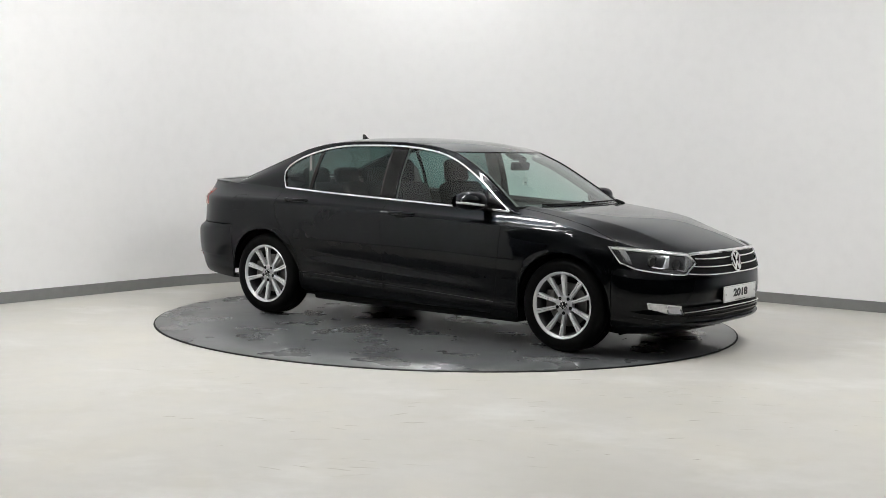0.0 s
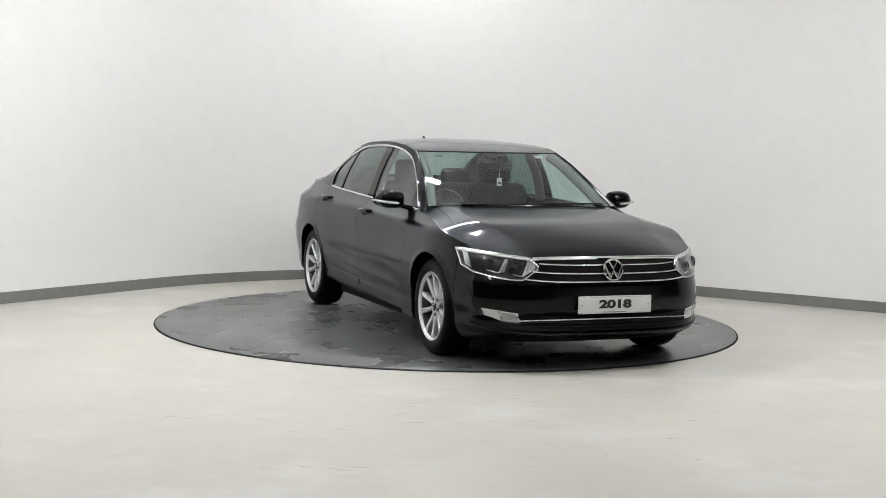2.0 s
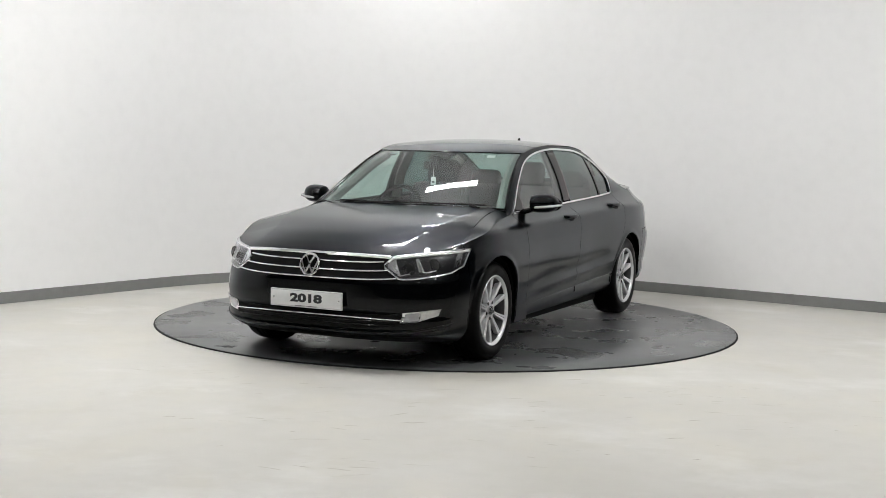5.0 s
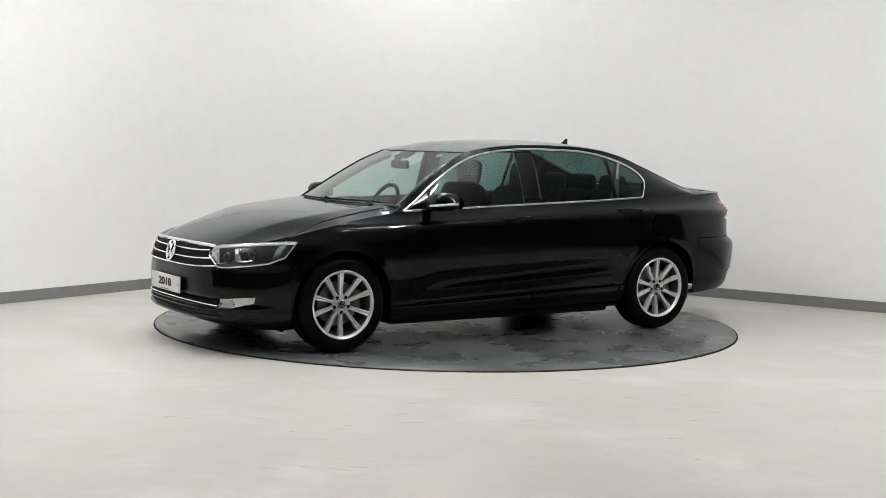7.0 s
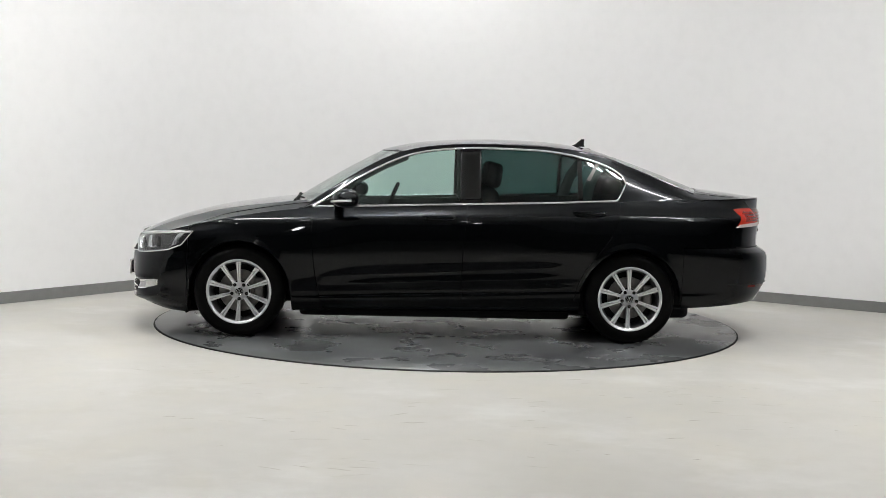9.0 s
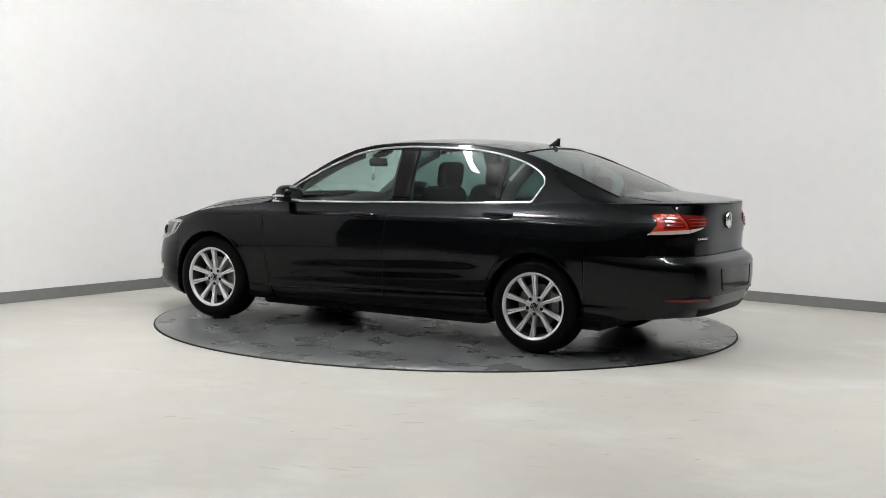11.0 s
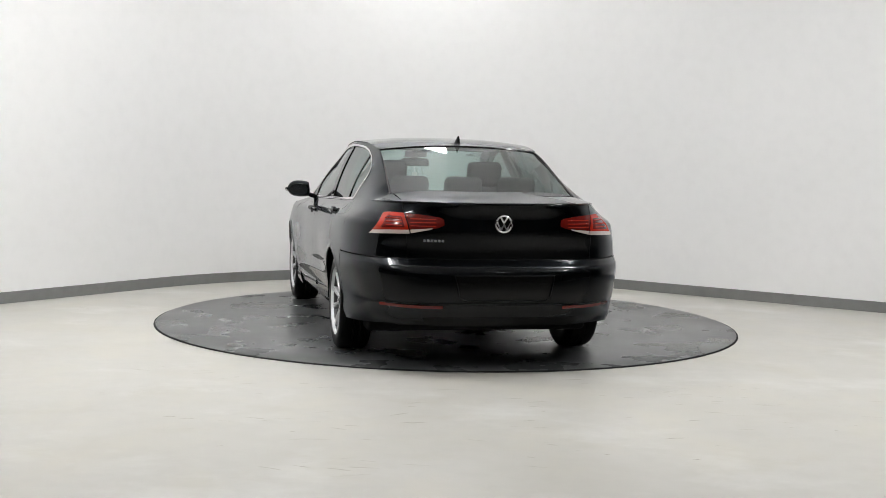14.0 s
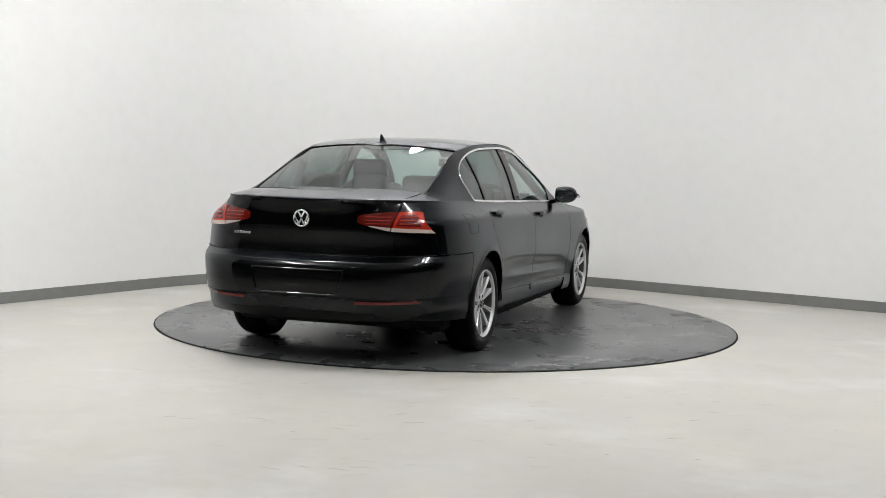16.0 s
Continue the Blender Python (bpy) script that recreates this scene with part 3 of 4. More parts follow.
    for i in range(97):
        u = -1 + i / 48
        col = []
        for k, x0 in enumerate(xs):
            x = x0 - (0.14 * u * u * ((1.763 - x0) / 0.743) ** 1.5 if x0 < 1.763 else 0)
            ye = skin_y(x, edge_height(x)) - 0.104 * min(1.0, max(0.0, (1.80 - x) / 0.28))
            y = ye * u
            col.append((x, y, top_z(x, y) + 0.003))
        rows.append(col)
    Geo().panel(rows, top_normal).make("bonnet", PAINT, car)
    # front bumper
    rows = []
    for i in range(61):
        s = 1 if i >= 30 else -1
        u = abs(i - 30) / 30
        col = []
        for j in range(37):
            z, x, y = 0.5, 2.0, 0.0
            for _ in range(6):
                top = top_z(x, y) - 0.003
                z = lerp(0.165, top, j / 36)
                ymax = skin_y(1.768, z)
                y = ymax * (1 - (1 - u) ** 1.5)
                x = front_x(y, z)
            col.append((x, y * s, z))
        rows.append(col)
    bumper = Geo().panel(rows, skin_normal).make("front_bumper", PAINT, car)
    Geo().grid([[r[0] for r in rows], [(r[0][0] - 0.30, r[0][1] * 0.97, r[0][2] + 0.03) for r in rows]]).make("bumper_underside", MATT_BLACK, bumper, "black bumper underside")
    # rear bumper
    rows = []
    for i in range(61):
        s = 1 if i >= 30 else -1
        u = abs(i - 30) / 30
        col = []
        foot = 0.289 + 0.012 * math.exp(-((u - 0.6) / 0.2) ** 2) - 0.028 * u ** 4
        for z in [lerp(foot, 0.40, k / 7) for k in range(7)] + [0.405, 0.415, 0.424, 0.430, 0.436, 0.445, 0.48, 0.52, 0.56, 0.60, 0.63, 0.655, 0.67, 0.685, 0.694, 0.699]:
            y = skin_y(-1.768, z) * (1 - (1 - u) ** 1.5)
            x = rear_x(y, z)
            col.append((x, y * s, z))
        rows.append(col)
    rear = Geo().panel(rows, skin_normal).make("rear_bumper", PAINT, car)
    Geo().grid([[r[0] for r in rows], [(r[0][0] + 0.22, r[0][1] * 0.97, r[0][2] + 0.01) for r in rows]]).make("bumper_underside", MATT_BLACK, rear, "black bumper underside")
    # boot lid
    rows = []
    for i in range(33):
        u = -1 + i / 16
        col = []
        for t in steps(0, 1, 12):
            y = lerp(0.590, 0.602, t) * u
            x = lerp(-1.985 + 0.10 * u * u, rear_x(y, 1.03) + 0.004, t)
            col.append((x, y, top_z(x, y) + 0.003 * math.sin(math.pi * t)))
        zt = col[-1][2]
        for t in steps(0.02, 1, 14):
            z = lerp(zt, 0.706, t)
            y = (0.583 + 0.05 * (z - 0.70)) * u
            x = rear_x(y, min(z, 1.04)) - 0.006 * math.exp(-((z - zt + 0.012) / 0.014) ** 2)
            col.append((x, y, z))
        rows.append(col)
    boot = Geo().grid(rows).make("boot_lid", PAINT, car, sharp=50)
    # roof
    rows = []
    for i in range(33):
        u = -1 + i / 16
        xa, xb = 0.405 - 0.165 * u * u, -1.165 + 0.055 * u * u
        col = []
        for t in steps(0, 1, 24):
            x = lerp(xa, xb, t)
            zr, zc = rail_height(x) + 0.006, roof_height(lerp(0.405, -1.165, t))
            col.append((x, rail_width(x) * u, zr + (zc - zr) * (1 - abs(u) ** 2.6)))
        rows.append(col)
    Geo().grid(rows).make("roof", PAINT, car)
    rows = [[(x, y * 0.985, z - 0.025) for x, y, z in r[2:-1]] for r in rows]
    Geo().grid(rows).make("headlining", HEADLINER, car, "pale grey headlining", solid=0.004)
    return bumper, rear, boot


def build_handle(door, x0, z0, s):
    y0 = skin_y(x0, z0)
    g = Geo()
    g.tube([(x0 + 0.105, y0 - 0.01, z0), (x0 + 0.09, y0 + 0.022, z0 + 0.002), (x0 + 0.03, y0 + 0.034, z0 + 0.003), (x0 - 0.05, y0 + 0.034, z0 + 0.002), (x0 - 0.10, y0 + 0.024, z0 + 0.002), (x0 - 0.115, y0 - 0.01, z0)], 0.0135, 8)
    g = g if s > 0 else g.mirror()
    g.make("door_handle", PAINT, door)
    # black oval on the unhollowed skin, painting the shade of the handle scoop
    g = Geo()
    rows = []
    for r in (1.0, 0.75, 0.4, 0.05):
        rows.append([(x0 + 0.075 * r * math.cos(a), skin_y(x0 + 0.075 * r * math.cos(a), z0 + 0.03 * r * math.sin(a)) + 0.0035, z0 - 0.004 + 0.03 * r * math.sin(a)) for a in steps(0, 2 * math.pi, 20)[:-1]])
    g.grid(rows, closed=True)
    (g if s > 0 else g.mirror()).make("handle_shade", MATT_BLACK, door, "black patch standing for shade in the handle scoop")


# ---- side windows ----
window_top = curve((0.885, 0.935), (0.74, 1.028), (0.60, 1.122), (0.45, 1.208), (0.30, 1.279), (0.18, 1.321), (0.05, 1.348), (-0.12, 1.367), (-0.31, 1.376), (-0.72, 1.368), (-0.92, 1.348), (-1.06, 1.319),
                   (-1.18, 1.284), (-1.27, 1.245), (-1.33, 1.205), (-1.355, 1.175), (-1.366, 1.14))


def window_low(x):
    return edge_height(x) + 0.006 if x > -1.297 else edge_height(x) + 0.006 + ((-1.297 - x) / 0.069) ** 1.3 * 0.115


def build_cabin_sides(car):
    xs = steps(0.885, 0.2, 14) + steps(0.15, -1.1, 20) + [-1.14, -1.18, -1.22, -1.255, -1.285, -1.297, -1.31, -1.32, -1.33, -1.34, -1.348, -1.355, -1.361, -1.366]
    # painted band above the windows, and the rear pillar
    g = Geo()
    rows = []
    for x in xs:
        rows.append([(x, cabin_y(x, z), z) for z in (lerp(window_top(x), rail_height(x), k / 5) for k in range(6))])
    g.panel(rows, cabin_normal)
    g.grid([[(x, rail_width(x), rail_height(x)) for x in xs], [(x, rail_width(x) - 0.012, rail_height(x) + 0.006) for x in xs]])
    g.grid([[(x, cabin_y(x, z), z) for z in steps(edge_height(x), window_low(x), 2)] for x in xs])
    rows = []
    for x in steps(-1.366, -2.0, 20):
        rows.append([(x, cabin_y(x, z), z) for z in (lerp(edge_height(x), rail_height(x), k / 10) for k in range(11))])
    g.panel(rows, cabin_normal)
    rows = []
    for x in steps(0.885, 0.985, 5):
        rows.append([(x, cabin_y(x, z), z) for z in (lerp(edge_height(x), max(edge_height(x) + 0.002, rail_height(x)), k / 4) for k in range(5))])
    g.grid(rows)
    both(g, "roof_side", PAINT, car)
    # panes
    for name, a, b, mat, label in (("side_window", 0.64, -0.200, CLEAR_GLASS, "green-tinted front side window"), ("side_window", -0.305, -1.030, DARK_GLASS, "dark privacy-tinted rear side window"),
                                   ("quarter_window", -1.040, -1.358, DARK_GLASS, "dark privacy-tinted quarter window")):
        g = Geo()
        rows = []
        for x in steps(a, b, 20):
            rows.append([(x, cabin_y(x, z) - 0.008, z) for z in steps(window_low(x), window_top(x) - 0.008, 8)])
        both(g.grid(rows), name, mat, car, label)
    # black pillar covers and dividers
    for name, a, b, tilt in (("pillar_cover", -0.165, -0.320, 0.05), ("window_divider", -1.018, -1.052, 0.03), ("mirror_triangle", 0.86, 0.64, 0.0)):
        rows = []
        for x0 in steps(a, b, 8):
            col = []
            for k in range(9):
                z = lerp(window_low(x0), window_top(x0) - 0.004, k / 8)
                x = x0
                col.append((x, cabin_y(x, z) - 0.004, z))
            rows.append(col)
        both(Geo().grid(rows), name, GLOSS_BLACK, car, "gloss black window pillar trim", solid=0.004)
    # inner pillars, seen through the glass
    for x0, x1, wd in ((-0.26, -0.24, 0.06), (-1.04, -1.20, 0.05)):
        z1 = window_top(x1)
        both(Geo().tube([(x0, cabin_y(x0, 0.98) - 0.05, 0.90), (lerp(x0, x1, 0.5), cabin_y(x0, 1.15) - 0.05, 1.15), (x1, cabin_y(x1, z1) - 0.05, z1)], wd, 8, flat=0.5), "inner_pillar", PILLAR_TRIM, car, "grey inner pillar trim")
    # bright frame
    loop = [(x, window_top(x)) for x in xs] + [(x, window_low(x)) for x in reversed(xs)]
    path = [(x, cabin_y(x, z) + 0.003, z) for x, z in loop]
    both(Geo().tube(path, 0.0085, 8, closed=True, flat=0.6), "window_trim", CHROME, car, "bright chrome window surround", sharp=60)


def build_screens(car):
    for name, centre, side, mat, label in (
            ("windscreen", ((1.05, 0.975), (0.82, 1.118), (0.60, 1.243), (0.41, 1.343)), ((0.905, 0.742, 0.962), (0.60, 0.652, 1.165), (0.42, 0.618, 1.267), (0.245, 0.585, 1.342)), CLEAR_GLASS, "green-tinted windscreen"),
            ("rear_window", ((-1.17, 1.386), (-1.45, 1.296), (-1.72, 1.200), (-1.985, 1.098)), ((-1.115, 0.562, 1.350), (-1.40, 0.576, 1.262), (-1.66, 0.596, 1.162), (-1.885, 0.612, 1.074)), REAR_GLASS, "tinted heated rear window")):
        rows = []
        centre, side = flow(centre), flow(side)
        for i in range(25):
            u = -1 + i / 12
            col = []
            for t in steps(0, 1, 14):
                c, s = centre(t), side(t)
                w = u * u
                col.append((lerp(c[0], s[0], w), u * s[1], lerp(c[1], s[2], w ** 1.1)))
            rows.append(col)
        Geo().grid(rows).make(name, mat, car, label)
        # dark band round the glass
        g = Geo()
        g.tube([rows[i][0] for i in range(25)], 0.007, 6).tube([rows[i][-1] for i in range(25)], 0.005, 6)
        for i in (0, 24):
            g.tube(rows[i], 0.007, 6)
        g.make("screen_seal", GLOSS_BLACK, car, "black glass seal")
    both(Geo().tube([(x - 0.02, y - 0.045, z - 0.03) for x, y, z in (along(((0.905, 0.742, 0.962), (0.60, 0.652, 1.165), (0.42, 0.618, 1.267), (0.245, 0.585, 1.342)), t) for t in steps(0, 1, 10))], 0.035, 8), "inner_pillar", PILLAR_TRIM, car, "grey inner windscreen pillar trim")
    rows = []
    for i in range(17):
        u = -1 + i / 8
        rows.append([(lerp(1.075, 0.915, u * u) - 0.06 * t, u * 0.745, top_z(1.02 - 0.12 * u * u, 0.735 * u) - 0.010 + 0.012 * t) for t in steps(-0.4, 1, 4)])
    Geo().grid(rows).make("scuttle_panel", MATT_BLACK, car, "black scuttle panel under the windscreen", solid=0.004)
    for y0, y1 in ((0.62, 0.02), (0.05, -0.52)):
        g = Geo()
        g.tube([(1.045 - 0.12 * (y / 0.74) ** 2, y, 0.986 + 0.004 * math.sin(4 * y)) for y in steps(y0, y1, 8)], 0.006, 6)
        g.tube([(1.03, y0 - 0.02, 0.965), (1.045 - 0.1 * y0 * y0, y0 - 0.10, 0.99)], 0.014, 6)
        g.make("wiper", MATT_BLACK, car, "black windscreen wiper")


# ---- nose ----
def strip(y0, y1, z, thick, out, surf=front_x, n=24, zc=None):
    """A bright bar across an end of the car."""
    zc = zc or (lambda y: z)
    sgn = 1 if surf is front_x else -1
    return Geo().tube([(surf(y, zc(y)) + sgn * out, y, zc(y)) for y in steps(y0, y1, n)], thick, 8)


def build_emblem(parent, x, z, face, radius=0.066, lean=0.0):
    root_x = x
    g = Geo()
    ring = [(0, radius * math.cos(a), radius * math.sin(a)) for a in steps(0, 2 * math.pi, 32)[:-1]]
    m = pose(root_x, 0, z, 0, lean, 0)
    emblem = Geo().tube([m @ Vector(p) for p in ring], 0.0075, 8, closed=True).make("emblem", CHROME, parent, "round chrome emblem")
    g = Geo()
    rows = [[m @ Vector((-0.004 * face, r * math.cos(a), r * math.sin(a))) for a in steps(0, 2 * math.pi, 24)[:-1]] for r in (radius, 0.001)]
    g.grid(rows, closed=True).make("emblem_back", GLOSS_BLACK, emblem, "black emblem background")
    g = Geo()
    r = radius
    for ya, za, yb, zb in ((0.45, 0.85, 0.0, 0.12), (-0.45, 0.85, 0.0, 0.12), (0.86, 0.35, 0.36, -0.80), (-0.86, 0.35, -0.36, -0.80), (0.36, -0.80, 0.0, 0.0), (-0.36, -0.80, 0.0, 0.0)):
        g.tube([m @ Vector((0.003 * face, ya * r, za * r)), m @ Vector((0.003 * face, yb * r, zb * r))], 0.0062, 6)
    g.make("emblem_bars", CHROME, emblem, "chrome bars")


def text_mesh(body, size, name, mat, parent, matrix, extrude=0.0006):
    cu = bpy.data.curves.new(name, "FONT")
    cu.body, cu.size, cu.extrude, cu.align_x, cu.align_y = body, size, extrude, "CENTER", "CENTER"
    cu.offset = 0.0042
    tmp = bpy.data.objects.new(name, cu)
    scene.collection.objects.link(tmp)
    me = bpy.data.meshes.new_from_object(tmp)
    bpy.data.objects.remove(tmp)
    bpy.data.curves.remove(cu)
    me.transform(matrix)
    me.materials.append(mat)
    ob = new(name, me)
    ob.parent = parent
    return ob


def build_front(car, bumper):
    # grille
    top = [(y, 0.705 - 0.006 * (y / 0.49) ** 2) for y in steps(-0.495, 0.495, 8)]
    low = [(y, 0.560 + 0.012 * (y / 0.56) ** 4) for y in steps(-0.565, 0.565, 8)]
    grille = end_patch(top, low, 24, 6, front_x, 0.004, 0.02).make("grille", MATT_BLACK, car, "black radiator grille")
    for z, half, thick, bend in ((0.712, 0.515, 0.0115, -0.010), (0.670, 0.480, 0.0052, 0.008), (0.618, 0.515, 0.0052, 0.010), (0.568, 0.565, 0.0052, 0.012)):
        strip(-half, half, z, thick, 0.012, zc=lambda y, z=z, b=bend, h=half: z + b * (abs(y) / h) ** 5).make("grille_bar", CHROME, grille, "chrome grille bar")
    build_emblem(grille, front_x(0, 0.64) + 0.020, 0.640, 1, 0.066, -12)
    # lower intake and its bright line
    top = [(y, 0.352) for y in steps(-0.60, 0.60, 8)]
    low = [(y, 0.262 + 0.03 * (y / 0.6) ** 4) for y in steps(-0.62, 0.62, 8)]
    intake = end_patch(top, low, 30, 6, front_x, 0.004, 0.02).make("lower_intake", MATT_BLACK, bumper, "black lower air intake")
    strip(-0.60, 0.60, 0.333, 0.0048, 0.016, zc=lambda y: 0.333 - 0.012 * (abs(y) / 0.60) ** 3).make("intake_trim", CHROME, intake, "thin chrome line")
    for z in (0.315, 0.29):
        strip(-0.56, 0.56, z, 0.006, 0.006).make("intake_slat", GLOSS_BLACK, intake)
    rows = []
    for i in range(41):
        y = lerp(-0.83, 0.83, i / 40)
        rise = 0.05 * (abs(y) / 0.83) ** 6
        rows.append([(front_x(y, z) + o, y, z + rise) for z, o in ((0.248, 0.002), (0.245, 0.022), (0.232, 0.030), (0.218, 0.022), (0.212, 0.0))])
    Geo().grid(rows).make("bumper_lip", PAINT, bumper, "painted bumper lip", sharp=50)
    top = [(y, 0.205) for y in steps(-0.68, 0.68, 8)]
    low = [(y, 0.167) for y in steps(-0.66, 0.66, 8)]
    end_patch(top, low, 30, 3, front_x, 0.003, 0.01).make("lower_valance", MATT_BLACK, bumper, "black lower valance")
    for y in (-0.70, 0.70):
        part("wheel_deflector", box(0.020, 0.15, 0.08, bevel=0.006, at=(1.785, y, 0.190)), MATT_BLACK, bumper, "black rubber air deflector")
    # plate
    x = front_x(0.0, 0.425) + 0.024
    plate = part("year_plate", box(0.010, 0.520, 0.111, bevel=0.004, at=(x, 0, 0.425)), WHITE_PLASTIC, bumper, "white display plate with the year 2018")
    text_mesh("2018", 0.080, "year_digits", INK, plate, pose(x + 0.006, 0, 0.427, 90, 0, 90) @ Matrix.Diagonal((1.42, 0.86, 1, 1)))
    part("print_line", box(0.002, 0.16, 0.003, bevel=0.0, at=(x + 0.0052, 0, 0.380)), INK, plate)
    for y in (-0.235, 0.235):
        part("screw_cap", box(0.003, 0.012, 0.012, bevel=0.003, at=(x + 0.006, y, 0.425)), LAMP_SILVER, plate)
    g = Geo()
    g.tube([(x + 0.0052, y, z) for y, z in ((-0.253, 0.376), (0.253, 0.376), (0.253, 0.474), (-0.253, 0.474))], 0.0012, 4, closed=True).make("plate_border", ALLOY_DARK, plate)
    part("plate_holder", box(0.030, 0.46, 0.09, bevel=0.004, at=(x - 0.019, 0, 0.425)), MATT_BLACK, bumper)
    # headlights
    for s in (1, -1):
        top = [(0.488, 0.658), (0.525, 0.708), (0.62, 0.719), (0.71, 0.730), (0.80, 0.741), (0.858, 0.749)]
        low = [(0.490, 0.642), (0.585, 0.572), (0.66, 0.576), (0.74, 0.588), (0.81, 0.606), (0.852, 0.645)]
        lamp = end_patch(top, low, 24, 8, front_x, 0.004, 0.012, s).make("headlight", LAMP_GREY, car, "clear headlight with chrome surround")
        edge = [(front_x(y, z) + 0.010, y * s, z) for y, z in [along(top, t) for t in steps(0, 1, 16)] + [along(low, t) for t in steps(1, 0, 16)]]
        Geo().tube(edge, 0.0062, 8, closed=True).make("surround", LAMP_SILVER, lamp, "bright headlight surround")
        bar = [along(top, t) for t in steps(0.1, 1, 16)]
        Geo().tube([(front_x(y, z - 0.012) + 0.012, y * s, z - 0.010) for y, z in bar], 0.0075, 8).make("running_light", BRIGHT, lamp, "silver running light strip")
        for y, z, r in ((0.615, 0.632, 0.034), (0.735, 0.655, 0.034)):
            xx = front_x(y, z)
            nrm = pose(xx + 0.004, y * s, z, 0, 0, (0 if y < 0.6 else 25) * s)
            rows = [[nrm @ Vector((d, q * math.cos(a), q * math.sin(a))) for a in steps(0, 2 * math.pi, 20)[:-1]] for q, d in ((r * 1.25, -0.01), (r * 1.2, 0.006), (r, 0.004), (r * 0.8, 0.007), (r * 0.4, 0.012), (0.001, 0.013))]
            Geo().grid(rows, closed=True).make("projector", LAMP_DARK, lamp, "dark projector lens")
        for a, b in (([(0.502, 0.662), (0.540, 0.694)], [(0.510, 0.640), (0.588, 0.588)]), ([(0.646, 0.696), (0.660, 0.699)], [(0.674, 0.616), (0.700, 0.618)]), ([(0.822, 0.730), (0.840, 0.736)], [(0.818, 0.632), (0.838, 0.652)])):
            end_patch(a, b, 6, 4, front_x, 0.009, 0.006, s).make("reflector_blade", LAMP_SILVER, lamp, "bright reflector blade")
        for y0, z0 in ((0.560, 0.632), (0.680, 0.650)):
            g = Geo().tube([(front_x(y0 + dy, z0 + dz) + 0.010, (y0 + dy) * s, z0 + dz) for dy, dz in ((-0.02, 0.03), (0.0, -0.01), (0.012, -0.036), (0.035, -0.036), (0.07, -0.026))], 0.005, 6)
            g.make("reflector_fin", LAMP_SILVER, lamp)
        end_patch(top, low, 24, 8, front_x, 0.020, 0.012, s).make("lens", LENS, lamp, "clear plastic lens")
        # fog lamp
        top = [(0.605, 0.366), (0.70, 0.378), (0.79, 0.388)]
        low = [(0.590, 0.300), (0.69, 0.312), (0.775, 0.345)]
        fog = end_patch(top, low, 10, 4, front_x, 0.006, 0.012, s).make("fog_lamp", LAMP_SILVER, bumper, "clear fog lamp with silver frame")
        end_patch([(0.618, 0.358), (0.690, 0.367)], [(0.612, 0.312), (0.685, 0.320)], 6, 3, front_x, 0.009, 0.006, s).make("fog_bowl", ALLOY_DARK, fog, "grey lamp bowl")
        end_patch([(0.700, 0.374), (0.785, 0.384)], [(0.695, 0.318), (0.770, 0.345)], 6, 3, front_x, 0.010, 0.006, s).make("turn_reflector", PALE, fog, "pale reflector half")


